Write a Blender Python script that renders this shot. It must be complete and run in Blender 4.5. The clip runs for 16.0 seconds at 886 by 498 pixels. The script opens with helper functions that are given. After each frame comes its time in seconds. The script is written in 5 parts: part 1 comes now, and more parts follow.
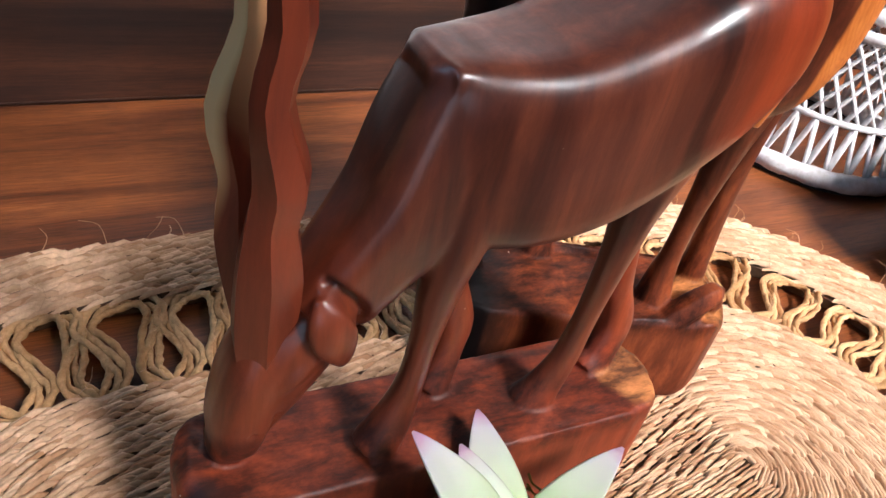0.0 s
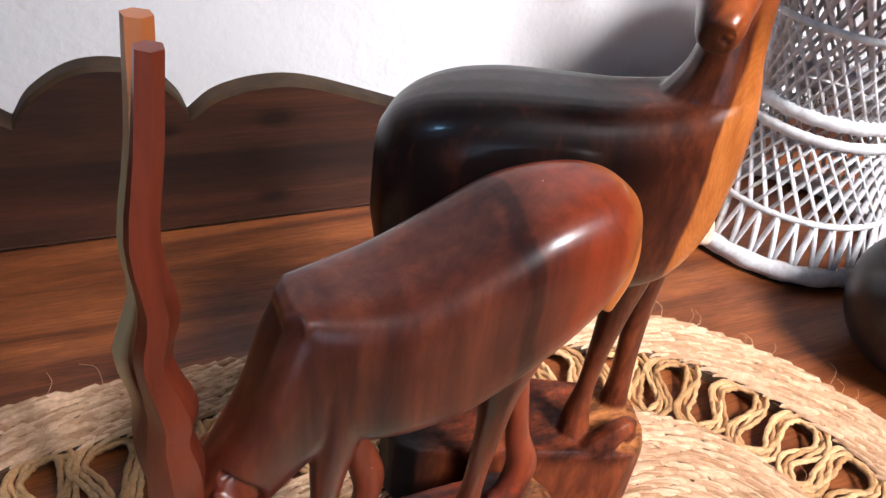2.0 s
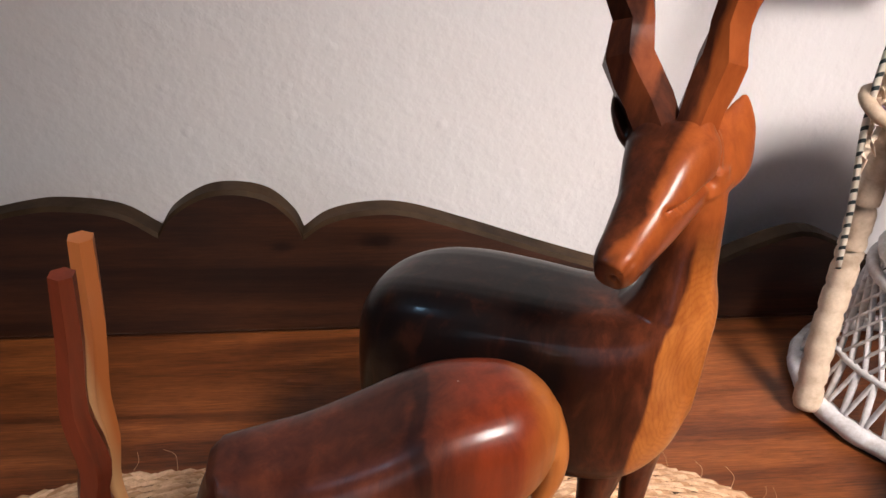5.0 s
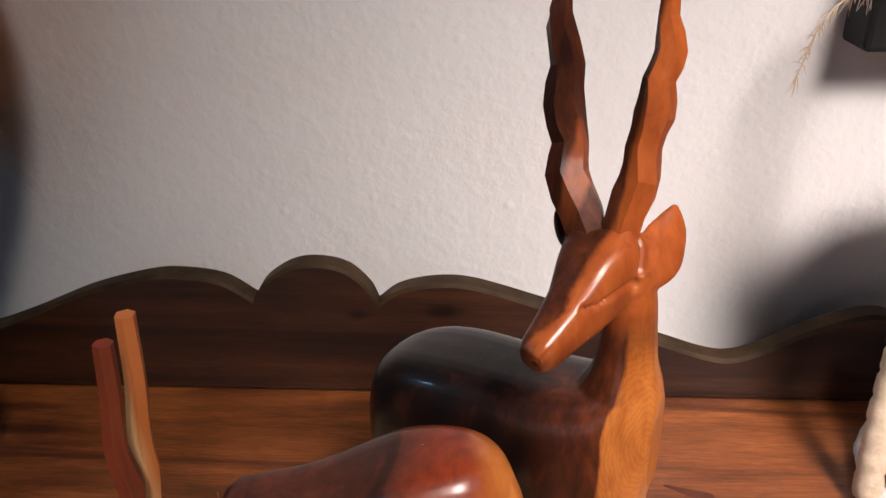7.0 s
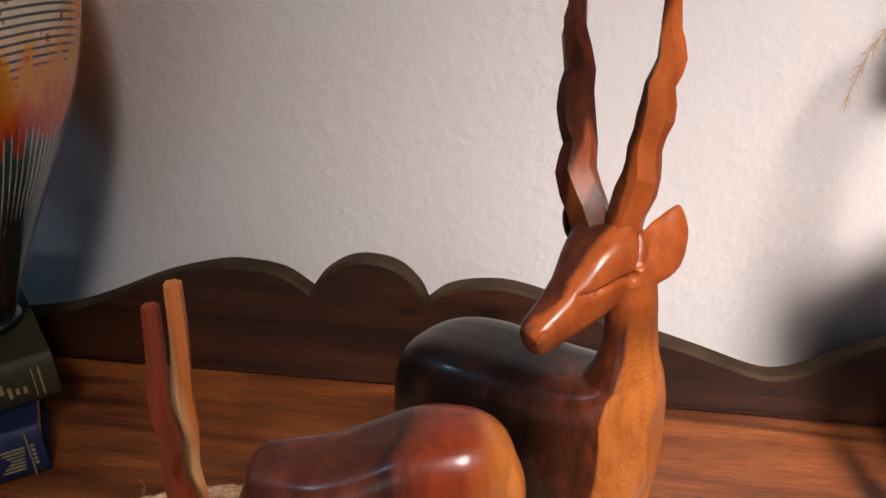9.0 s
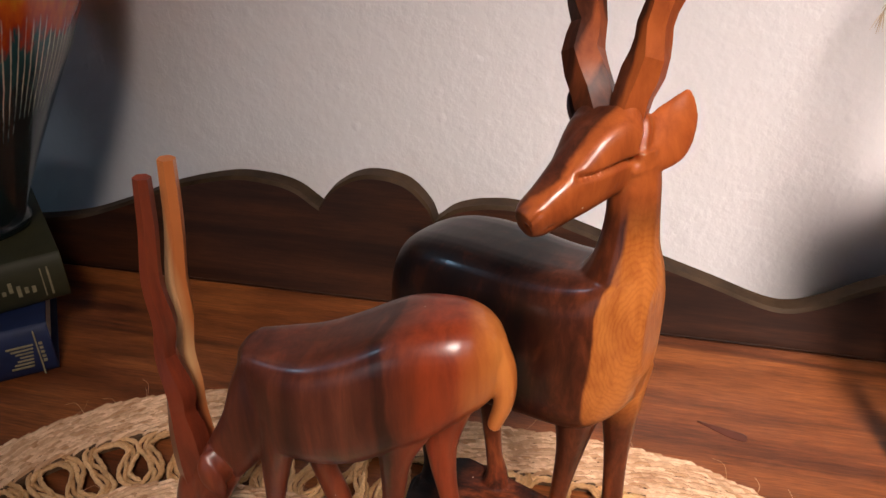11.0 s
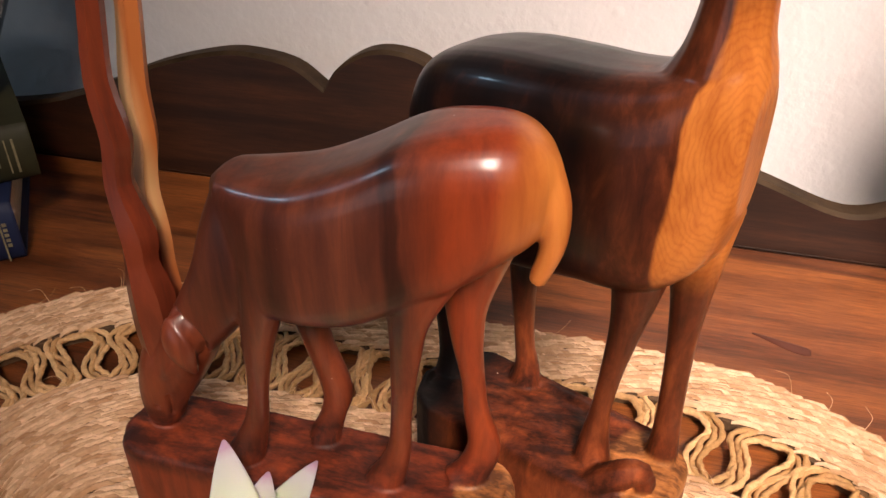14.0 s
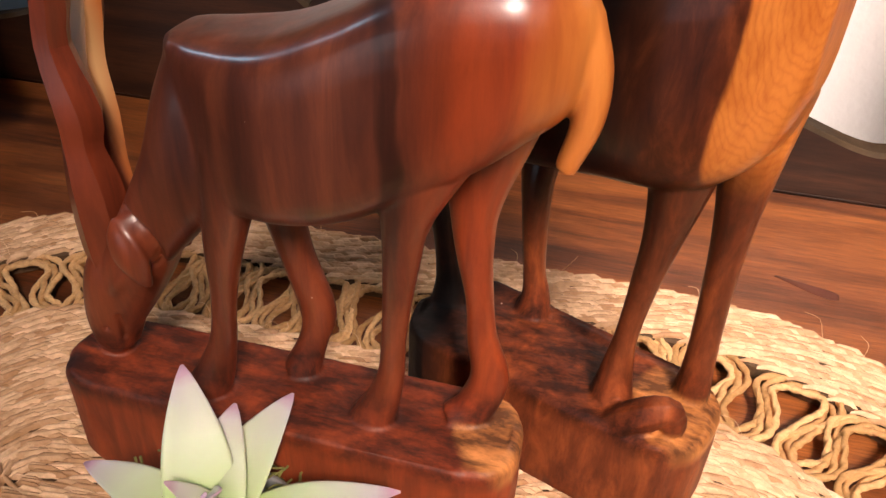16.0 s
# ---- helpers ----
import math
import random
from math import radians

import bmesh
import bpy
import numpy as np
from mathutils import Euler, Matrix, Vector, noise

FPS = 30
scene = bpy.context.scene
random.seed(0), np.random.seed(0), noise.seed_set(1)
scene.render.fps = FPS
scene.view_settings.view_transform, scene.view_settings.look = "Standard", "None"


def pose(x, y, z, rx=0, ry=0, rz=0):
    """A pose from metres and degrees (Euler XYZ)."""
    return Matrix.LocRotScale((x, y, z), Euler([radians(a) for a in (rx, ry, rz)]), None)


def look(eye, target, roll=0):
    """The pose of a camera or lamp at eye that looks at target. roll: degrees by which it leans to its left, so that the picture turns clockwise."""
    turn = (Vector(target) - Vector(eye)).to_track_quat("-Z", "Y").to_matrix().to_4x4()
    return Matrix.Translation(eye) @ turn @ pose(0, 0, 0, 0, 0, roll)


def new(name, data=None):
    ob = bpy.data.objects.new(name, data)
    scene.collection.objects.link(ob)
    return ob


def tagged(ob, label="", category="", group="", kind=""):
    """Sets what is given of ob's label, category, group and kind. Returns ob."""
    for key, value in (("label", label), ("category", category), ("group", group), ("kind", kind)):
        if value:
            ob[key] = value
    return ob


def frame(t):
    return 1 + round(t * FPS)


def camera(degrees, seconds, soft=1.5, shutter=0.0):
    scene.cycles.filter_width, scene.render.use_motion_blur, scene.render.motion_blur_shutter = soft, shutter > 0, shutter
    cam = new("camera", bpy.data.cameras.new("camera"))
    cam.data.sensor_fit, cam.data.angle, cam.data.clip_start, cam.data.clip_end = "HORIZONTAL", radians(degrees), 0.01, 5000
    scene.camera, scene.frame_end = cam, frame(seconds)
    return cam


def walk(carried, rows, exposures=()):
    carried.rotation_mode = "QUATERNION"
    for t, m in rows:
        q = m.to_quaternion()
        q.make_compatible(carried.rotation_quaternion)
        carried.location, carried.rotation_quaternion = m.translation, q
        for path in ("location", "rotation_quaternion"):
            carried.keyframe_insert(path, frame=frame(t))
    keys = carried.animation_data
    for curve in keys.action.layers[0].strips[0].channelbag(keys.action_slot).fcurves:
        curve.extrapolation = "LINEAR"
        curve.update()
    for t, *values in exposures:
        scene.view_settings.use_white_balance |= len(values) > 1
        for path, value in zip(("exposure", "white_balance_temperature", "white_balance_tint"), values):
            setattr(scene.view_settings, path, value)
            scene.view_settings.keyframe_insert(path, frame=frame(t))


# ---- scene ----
cam = camera(59.8, 16.0)
EXPOSURES = [(0.0, 0.50, 5600, 8), (1.5, 0.46, 5500, 8), (2.5, 0.10, 5500, 8), (3.5, -0.28, 6000, 12), (7.0, -0.17, 6250, 12), (11.0, -0.20, 6500, 16), (13.0, 0.0, 6850, 17), (16.0, 0.28, 7000, 17)]
PATH = [
    (0, (0.008, -0.013, 0.195), (0.87, 1.314, -1.027), 13.4),
    (0.5, (0.012, -0.017, 0.207), (0.862, 1.324, -1.01), 12.7),
    (1, (0.019, -0.02, 0.221), (0.843, 1.347, -0.984), 11.1),
    (1.5, (0.028, -0.028, 0.238), (0.804, 1.385, -0.946), 9.1),
    (2, (0.039, -0.03, 0.25), (0.775, 1.419, -0.916), 7.7),
    (2.5, (0.049, -0.033, 0.258), (0.746, 1.445, -0.896), 6.6),
    (3, (0.061, -0.036, 0.269), (0.703, 1.485, -0.859), 5.4),
    (3.5, (0.069, -0.042, 0.275), (0.606, 1.537, -0.828), 4.5),
    (4, (0.082, -0.043, 0.28), (0.506, 1.581, -0.808), 3.8),
    (4.5, (0.093, -0.042, 0.284), (0.414, 1.616, -0.787), 3.5),
    (7, (0.153, -0.073, 0.315), (-0.004, 1.699, -0.599), -2.0),
    (7.5, (0.157, -0.078, 0.317), (-0.067, 1.701, -0.567), -2.6),
    (8, (0.163, -0.083, 0.318), (-0.139, 1.697, -0.543), -3.0),
    (10.5, (0.182, -0.093, 0.301), (-0.22, 1.624, -0.643), -1.4),
    (11, (0.182, -0.092, 0.294), (-0.224, 1.6, -0.691), -0.8),
    (11.5, (0.181, -0.089, 0.282), (-0.23, 1.591, -0.723), -0.4),
    (12, (0.179, -0.083, 0.27), (-0.237, 1.581, -0.759), -0.3),
    (12.5, (0.177, -0.079, 0.26), (-0.245, 1.579, -0.777), 0.0),
    (13, (0.175, -0.074, 0.249), (-0.245, 1.572, -0.807), 0.3),
    (13.5, (0.172, -0.068, 0.24), (-0.242, 1.57, -0.831), 0.4),
    (14, (0.169, -0.064, 0.231), (-0.244, 1.571, -0.844), 0.6),
    (14.5, (0.166, -0.061, 0.223), (-0.244, 1.571, -0.859), 0.9),
    (15, (0.163, -0.056, 0.217), (-0.245, 1.569, -0.874), 1.3),
    (15.5, (0.161, -0.051, 0.209), (-0.233, 1.56, -0.909), 1.9),
    (16, (0.16, -0.046, 0.196), (-0.2, 1.56, -0.941), 2.6),
]
walk(cam, [(t, look(eye, target, roll)) for t, eye, target, roll in PATH], EXPOSURES)

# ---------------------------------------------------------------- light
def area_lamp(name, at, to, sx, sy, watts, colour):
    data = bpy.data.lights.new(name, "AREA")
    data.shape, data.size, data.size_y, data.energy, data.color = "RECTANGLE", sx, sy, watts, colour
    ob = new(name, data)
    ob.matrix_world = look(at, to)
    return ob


world = bpy.data.worlds.new("room_world")
scene.world = world
world.use_nodes = True
sky = world.node_tree.nodes.new("ShaderNodeTexSky")
sky.sky_type, sky.sun_disc, sky.sun_elevation, sky.sun_rotation = "NISHITA", False, radians(35), radians(70)
world.node_tree.links.new(sky.outputs[0], world.node_tree.nodes["Background"].inputs[0])
world.node_tree.nodes["Background"].inputs[1].default_value = 0.08

# the warm, sunlit window in the wall behind the viewer, and the cool window in the west wall
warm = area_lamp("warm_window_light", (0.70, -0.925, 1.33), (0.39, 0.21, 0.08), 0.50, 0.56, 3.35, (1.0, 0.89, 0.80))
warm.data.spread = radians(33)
area_lamp("cool_window_light", (-1.575, -0.20, 1.37), (0.08, 0.12, 0.08), 0.20, 0.20, 3.8, (0.44, 0.75, 1.0))
# fill lamp added for the sheen on the carvings, in an unseen low window
area_lamp("added_window_fill", (-0.47, -0.935, 0.15), (0.05, 0.10, 0.12), 0.48, 0.62, 0.80, (0.74, 0.87, 1.0))


# ---------------------------------------------------------------- materials
def material(name):
    m = bpy.data.materials.new(name)
    m.use_nodes = True
    nt = m.node_tree
    return m, nt, nt.nodes["Principled BSDF"]


def coords(nt, scale=(1, 1, 1), rot=(0, 0, 0), what="Object"):
    tc = nt.nodes.new("ShaderNodeTexCoord")
    mp = nt.nodes.new("ShaderNodeMapping")
    mp.inputs["Scale"].default_value = scale
    mp.inputs["Rotation"].default_value = rot
    nt.links.new(tc.outputs[what], mp.inputs[0])
    return mp.outputs[0]


def noise_tex(nt, vec, scale, detail=4.0, rough=0.6, distort=0.0):
    n = nt.nodes.new("ShaderNodeTexNoise")
    n.inputs["Scale"].default_value, n.inputs["Detail"].default_value = scale, detail
    n.inputs["Roughness"].default_value, n.inputs["Distortion"].default_value = rough, distort
    nt.links.new(vec, n.inputs["Vector"])
    return n.outputs[0]


def ramp(nt, fac, stops):
    r = nt.nodes.new("ShaderNodeValToRGB")
    while len(r.color_ramp.elements) < len(stops):
        r.color_ramp.elements.new(0.5)
    for e, (p, c) in zip(r.color_ramp.elements, stops):
        e.position = p
        e.color = (*c, 1) if len(c) == 3 else c
    nt.links.new(fac, r.inputs[0])
    return r.outputs[0]


def mix(nt, fac, a, b, how="MIX"):
    n = nt.nodes.new("ShaderNodeMix")
    n.data_type, n.blend_type = "RGBA", how
    if isinstance(fac, float):
        n.inputs[0].default_value = fac
    else:
        nt.links.new(fac, n.inputs[0])
    for sock, v in ((n.inputs[6], a), (n.inputs[7], b)):
        if isinstance(v, tuple):
            sock.default_value = (*v, 1)
        else:
            nt.links.new(v, sock)
    return n.outputs[2]


def maths(nt, op, a, b=None, c=None):
    n = nt.nodes.new("ShaderNodeMath")
    n.operation = op
    for i, v in enumerate((a, b, c)):
        if v is None:
            continue
        if isinstance(v, (int, float)):
            n.inputs[i].default_value = v
        else:
            nt.links.new(v, n.inputs[i])
    return n.outputs[0]


def bump(nt, bsdf, height, strength, dist):
    b = nt.nodes.new("ShaderNodeBump")
    b.inputs["Strength"].default_value, b.inputs["Distance"].default_value = strength, dist
    nt.links.new(height, b.inputs["Height"])
    nt.links.new(b.outputs[0], bsdf.inputs["Normal"])


def plain(name, colour, rough=0.5, metal=0.0, vary=0.25, scale=60.0, coat=0.0, bumpy=0.0):
    """A surface of one colour with light mottling."""
    m, nt, p = material(name)
    v = coords(nt)
    n = noise_tex(nt, v, scale, 5)
    lo = tuple(c * (1 - vary) for c in colour)
    hi = tuple(min(1, c * (1 + vary)) for c in colour)
    nt.links.new(ramp(nt, n, [(0.3, lo), (0.7, hi)]), p.inputs["Base Color"])
    p.inputs["Roughness"].default_value, p.inputs["Metallic"].default_value = rough, metal
    p.inputs["Coat Weight"].default_value = coat
    if bumpy:
        bump(nt, p, n, 0.5, bumpy)
    return m


def board_wood(name, dark, mid, light, rough, along=(0.7, 9, 9), scale=4.2, streaks=0.4, knots=()):
    """Old polished boards: long grain, dark streaks, worn patches, and knots where given."""
    m, nt, p = material(name)
    big = noise_tex(nt, coords(nt, along), scale, 8, 0.62, 1.2)
    fine = noise_tex(nt, coords(nt, (along[0] * 6, along[1] * 9, along[2] * 9)), scale * 3, 6, 0.7, 0.3)
    pores = noise_tex(nt, coords(nt, (along[0] * 14, along[1] * 40, along[2] * 40)), scale * 3, 3, 0.6)
    blot = noise_tex(nt, coords(nt, (1, 2.0, 2.0)), 9, 4, 0.6, 0.5)
    base = ramp(nt, big, [(0.28, dark), (0.42, mid), (0.62, light), (0.80, mid)])
    base = mix(nt, streaks, base, ramp(nt, fine, [(0.35, (0.35, 0.32, 0.3)), (0.6, (1, 1, 1))]), "MULTIPLY")
    base = mix(nt, 0.35, base, ramp(nt, pores, [(0.40, (0.30, 0.26, 0.24)), (0.50, (1, 1, 1))]), "MULTIPLY")
    base = mix(nt, 0.5, base, ramp(nt, blot, [(0.36, (0.42, 0.38, 0.36)), (0.56, (1, 1, 1))]), "MULTIPLY")
    for kx, ky, kz, size in knots:
        mp = nt.nodes.new("ShaderNodeMapping")
        mp.inputs["Location"].default_value = (-kx * 0.45, -ky, -kz)
        mp.inputs["Scale"].default_value = (0.45, 1, 1)
        tc = nt.nodes.new("ShaderNodeTexCoord")
        nt.links.new(tc.outputs["Object"], mp.inputs[0])
        far = nt.nodes.new("ShaderNodeVectorMath")
        far.operation = "LENGTH"
        nt.links.new(mp.outputs[0], far.inputs[0])
        spot = ramp(nt, maths(nt, "MULTIPLY_ADD", fine, 0.5, maths(nt, "MULTIPLY", far.outputs["Value"], 1.0 / size)), [(0.5, (0.22, 0.18, 0.17)), (1.15, (1, 1, 1))])
        base = mix(nt, 1.0, base, spot, "MULTIPLY")
    nt.links.new(base, p.inputs["Base Color"])
    nt.links.new(ramp(nt, blot, [(0.3, (rough * 1.25,) * 3), (0.7, (rough * 0.85,) * 3)]), p.inputs["Roughness"])
    bump(nt, p, mix(nt, 0.5, fine, pores), 0.25, 0.0004)
    return m


TABLE_WOOD = board_wood("sideboard_wood", (0.058, 0.016, 0.007), (0.20, 0.056, 0.017), (0.42, 0.130, 0.035), 0.36, streaks=0.75)
RAIL_WOOD = board_wood("rail_wood", (0.0085, 0.0034, 0.0022), (0.034, 0.0122, 0.006), (0.088, 0.030, 0.0132), 0.46, scale=3.4, streaks=0.55, knots=((0.117, 0.334, 0.061, 0.0085), (0.115, 0.334, 0.013, 0.0075), (0.062, 0.334, 0.058, 0.005)))
RAIL_EDGE = plain("worn_rail_edge", (0.046, 0.027, 0.014), 0.6, vary=0.6, scale=30)
RAIL_EDGE.node_tree.nodes["Principled BSDF"].inputs["Specular IOR Level"].default_value = 0.12


def wall_material():
    m, nt, p = material("textured_plaster")
    v = coords(nt)
    a = noise_tex(nt, v, 95, 3, 0.55)
    b = noise_tex(nt, v, 260, 2, 0.5)
    c = noise_tex(nt, v, 3, 3, 0.5)
    nt.links.new(ramp(nt, c, [(0.3, (0.70, 0.665, 0.655)), (0.7, (0.77, 0.74, 0.735))]), p.inputs["Base Color"])
    p.inputs["Roughness"].default_value = 0.85
    lumps = ramp(nt, a, [(0.40, (0, 0, 0)), (0.72, (1, 1, 1))])
    vor = nt.nodes.new("ShaderNodeTexVoronoi")
    vor.inputs["Scale"].default_value = 42
    nt.links.new(v, vor.inputs["Vector"])
    drops = ramp(nt, vor.outputs["Distance"], [(0.05, (1, 1, 1)), (0.16, (0, 0, 0))])
    keep = ramp(nt, noise_tex(nt, v, 23, 2, 0.5), [(0.50, (0, 0, 0)), (0.58, (1, 1, 1))])
    bump(nt, p, mix(nt, 0.75, mix(nt, 0.3, lumps, b), mix(nt, 1.0, drops, keep, "MULTIPLY"), "ADD"), 0.44, 0.0012)
    return m


WALL = wall_material()
ROOM_PAINT = plain("room_paint", (0.075, 0.062, 0.052), 0.9, vary=0.06, scale=2)
FLOOR_WOOD = board_wood("floor_boards", (0.08, 0.04, 0.02), (0.16, 0.08, 0.04), (0.22, 0.12, 0.06), 0.5)


def carved_wood(name, big):
    """Polished two-tone carving wood: dark heartwood running into orange sapwood, with rings and knots."""
    m, nt, p = material(name)
    tc = nt.nodes.new("ShaderNodeTexCoord")
    sep = nt.nodes.new("ShaderNodeSeparateXYZ")
    nt.links.new(tc.outputs["Object"], sep.inputs[0])
    x, y, z = sep.outputs
    warp = noise_tex(nt, coords(nt, (1, 1, 0.25)), 38, 4, 0.55, 0.6)
    streak = noise_tex(nt, coords(nt, (1, 1, 0.12)) if not big else coords(nt, (1, 1, 0.3), (0, radians(25), 0)), 170, 6, 0.65, 0.4)
    wv = nt.nodes.new("ShaderNodeTexWave")
    wv.wave_type, wv.rings_direction = "RINGS", "SPHERICAL"
    wv.inputs["Scale"].default_value = 260
    wv.inputs["Distortion"].default_value = 11.0
    wv.inputs["Detail"].default_value = 4
    wv.inputs["Detail Scale"].default_value = 0.8
    knot = nt.nodes.new("ShaderNodeMapping")
    knot.vector_type = "POINT"
    knot.inputs["Location"].default_value = (-0.0375, 0.0216, -0.077)
    knot.inputs["Scale"].default_value = (1, 1, 0.52)
    nt.links.new(tc.outputs["Object"], knot.inputs[0])
    nt.links.new(knot.outputs[0], wv.inputs["Vector"])
    wob = maths(nt, "MULTIPLY_ADD", warp, 0.016, -0.008)
    if big:
        s = maths(nt, "ADD", maths(nt, "MULTIPLY_ADD", x, 0.885, maths(nt, "MULTIPLY", y, -0.467)), wob)
        neckward = ramp(nt, maths(nt, "MULTIPLY", z, 5.0), [(0.76, (0, 0, 0)), (0.86, (1, 1, 1))])
        sap = ramp(nt, maths(nt, "MULTIPLY_ADD", neckward, -0.075, maths(nt, "MULTIPLY_ADD", s, 30.0, BIG_SAP)), [(0.475, (0, 0, 0)), (0.505, (1, 1, 1))])
        low = ramp(nt, maths(nt, "MULTIPLY", z, 5.0), [(0.49, (0, 0, 0)), (0.56, (1, 1, 1)), (0.88, (1, 1, 1)), (0.95, (0, 0, 0))])
        sap = mix(nt, 1.0, sap, low, "MULTIPLY")
        front = ramp(nt, maths(nt, "MULTIPLY_ADD", s, 14.0, BIG_RED), [(0.25, (0, 0, 0)), (0.75, (1, 1, 1))])
        front = mix(nt, ramp(nt, maths(nt, "MULTIPLY", z, 4.0), [(0.80, (0, 0, 0)), (0.86, (1, 1, 1))]), front, (0.16, 0.16, 0.16))
        heart = ramp(nt, streak, [(0.32, (0.0045, 0.0030, 0.0032)), (0.54, (0.0085, 0.0042, 0.0036)), (0.72, (0.034, 0.0105, 0.0060))])
        red = ramp(nt, streak, [(0.32, (0.050, 0.011, 0.005)), (0.5, (0.12, 0.026, 0.010)), (0.68, (0.24, 0.056, 0.018))])
        # the lower parts and the plinth are a plain red brown
        footing = ramp(nt, maths(nt, "MULTIPLY", z, 10.0), [(0.55, (1, 1, 1)), (0.95, (0, 0, 0))])
        # back lightened and reddened by height: part wood tone, part painted top light
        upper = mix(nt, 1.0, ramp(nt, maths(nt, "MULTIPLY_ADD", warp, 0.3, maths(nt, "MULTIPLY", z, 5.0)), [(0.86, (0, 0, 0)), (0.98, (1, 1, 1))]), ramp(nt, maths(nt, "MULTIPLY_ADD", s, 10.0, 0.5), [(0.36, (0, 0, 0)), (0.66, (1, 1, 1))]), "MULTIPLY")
        heart_lit_top = mix(nt, upper, heart, ramp(nt, streak, [(0.32, (0.022, 0.0065, 0.0035)), (0.70, (0.085, 0.022, 0.009))]))
        base = mix(nt, front, heart_lit_top, red)
        lower = mix(nt, ramp(nt, maths(nt, "MULTIPLY_ADD", s, 20.0, 1.0), [(0.30, (0, 0, 0)), (0.62, (1, 1, 1))]), heart, ramp(nt, streak, [(0.32, (0.085, 0.018, 0.007)), (0.5, (0.17, 0.038, 0.013)), (0.68, (0.30, 0.074, 0.022))]))
        base = mix(nt, footing, base, lower)
        # the turned head is orange brown on its outer side
        across = maths(nt, "ADD", wob, maths(nt, "MULTIPLY_ADD", x, 0.75, maths(nt, "MULTIPLY", y, -0.66)))
        high = ramp(nt, maths(nt, "MULTIPLY", z, 4.0), [(0.85, (0, 0, 0)), (0.90, (1, 1, 1))])
        face = mix(nt, 1.0, ramp(nt, maths(nt, "MULTIPLY", z, 4.0), [(0.73, (0, 0, 0)), (0.77, (1, 1, 1))]), ramp(nt, maths(nt, "MULTIPLY_ADD", high, -0.10, maths(nt, "MULTIPLY_ADD", across, 60.0, -1.0)), [(0.54, (0, 0, 0)), (0.66, (1, 1, 1))]), "MULTIPLY")
        strip = mix(nt, 1.0, ramp(nt, maths(nt, "MULTIPLY", across, 40.0), [(0.40, (0, 0, 0)), (0.46, (1, 1, 1)), (0.66, (1, 1, 1)), (0.72, (0, 0, 0))]), high, "MULTIPLY")
        base = mix(nt, face, base, ramp(nt, streak, [(0.3, (0.26, 0.052, 0.012)), (0.7, (0.46, 0.112, 0.024))]))
        base = mix(nt, strip, base, ramp(nt, streak, [(0.3, (0.18, 0.038, 0.012)), (0.7, (0.32, 0.080, 0.024))]))
        sapc = ramp(nt, wv.outputs[1], [(0.0, (0.50, 0.152, 0.031)), (0.25, (0.54, 0.172, 0.036)), (1.0, (0.565, 0.186, 0.039))])
        sapc = mix(nt, 0.85, sapc, ramp(nt, streak, [(0.36, (0.66, 0.54, 0.42)), (0.6, (1, 1, 1))]), "MULTIPLY")
    else:
        s = maths(nt, "ADD", x, wob)
        sap = ramp(nt, maths(nt, "MULTIPLY_ADD", s, 25.0, -1.0), [(0.30, (0, 0, 0)), (0.56, (1, 1, 1))])
        low = ramp(nt, maths(nt, "MULTIPLY", z, 10.0), [(0.85, (0, 0, 0)), (0.98, (1, 1, 1))])
        sap = mix(nt, 1.0, sap, low, "MULTIPLY")
        hornside = ramp(nt, maths(nt, "MULTIPLY_ADD", y, 60.0, 0.0), [(0.42, (0, 0, 0)), (0.56, (1, 1, 1))])
        hornx = ramp(nt, maths(nt, "MULTIPLY_ADD", x, -30.0, -0.55), [(0.87, (0, 0, 0)), (0.97, (1, 1, 1))])
        hornz = ramp(nt, maths(nt, "MULTIPLY", z, 5.0), [(0.45, (0, 0, 0)), (0.55, (1, 1, 1))])
        hornsap = mix(nt, 1.0, mix(nt, 1.0, hornside, hornx, "MULTIPLY"), hornz, "MULTIPLY")
        heart = ramp(nt, streak, [(0.3, (0.060, 0.0135, 0.0075)), (0.5, (0.112, 0.026, 0.0125)), (0.72, (0.19, 0.047, 0.020))])
        band = noise_tex(nt, coords(nt, (1, 0.25, 0.12)), 55, 3, 0.5, 0.3)
        heart = mix(nt, 0.75, heart, ramp(nt, band, [(0.40, (0.36, 0.36, 0.42)), (0.56, (1, 1, 1))]), "MULTIPLY")
        stripe = ramp(nt, maths(nt, "MULTIPLY_ADD", s, 20.0, 0.0), [(0.515, (1, 1, 1)), (0.55, (0.26, 0.24, 0.28)), (0.60, (0.34, 0.30, 0.33)), (0.622, (1, 1, 1))])
        red = ramp(nt, streak, [(0.3, (0.15, 0.019, 0.006)), (0.7, (0.31, 0.046, 0.011))])
        base = mix(nt, ramp(nt, maths(nt, "MULTIPLY_ADD", s, 14.0, 0.0), [(0.42, (0, 0, 0)), (0.60, (1, 1, 1))]), heart, red)
        base = mix(nt, 0.9, base, stripe, "MULTIPLY")
        # the legs and the plinth are a lighter red, part of it painted-in brightness
        legs = ramp(nt, maths(nt, "MULTIPLY", z, 10.0), [(0.30, (0.85, 0.85, 0.85)), (0.45, (0.45, 0.45, 0.45)), (0.70, (0.4, 0.4, 0.4)), (1.02, (0, 0, 0))])
        base = mix(nt, legs, base, ramp(nt, streak, [(0.3, (0.13, 0.019, 0.006)), (0.7, (0.36, 0.064, 0.016))]))
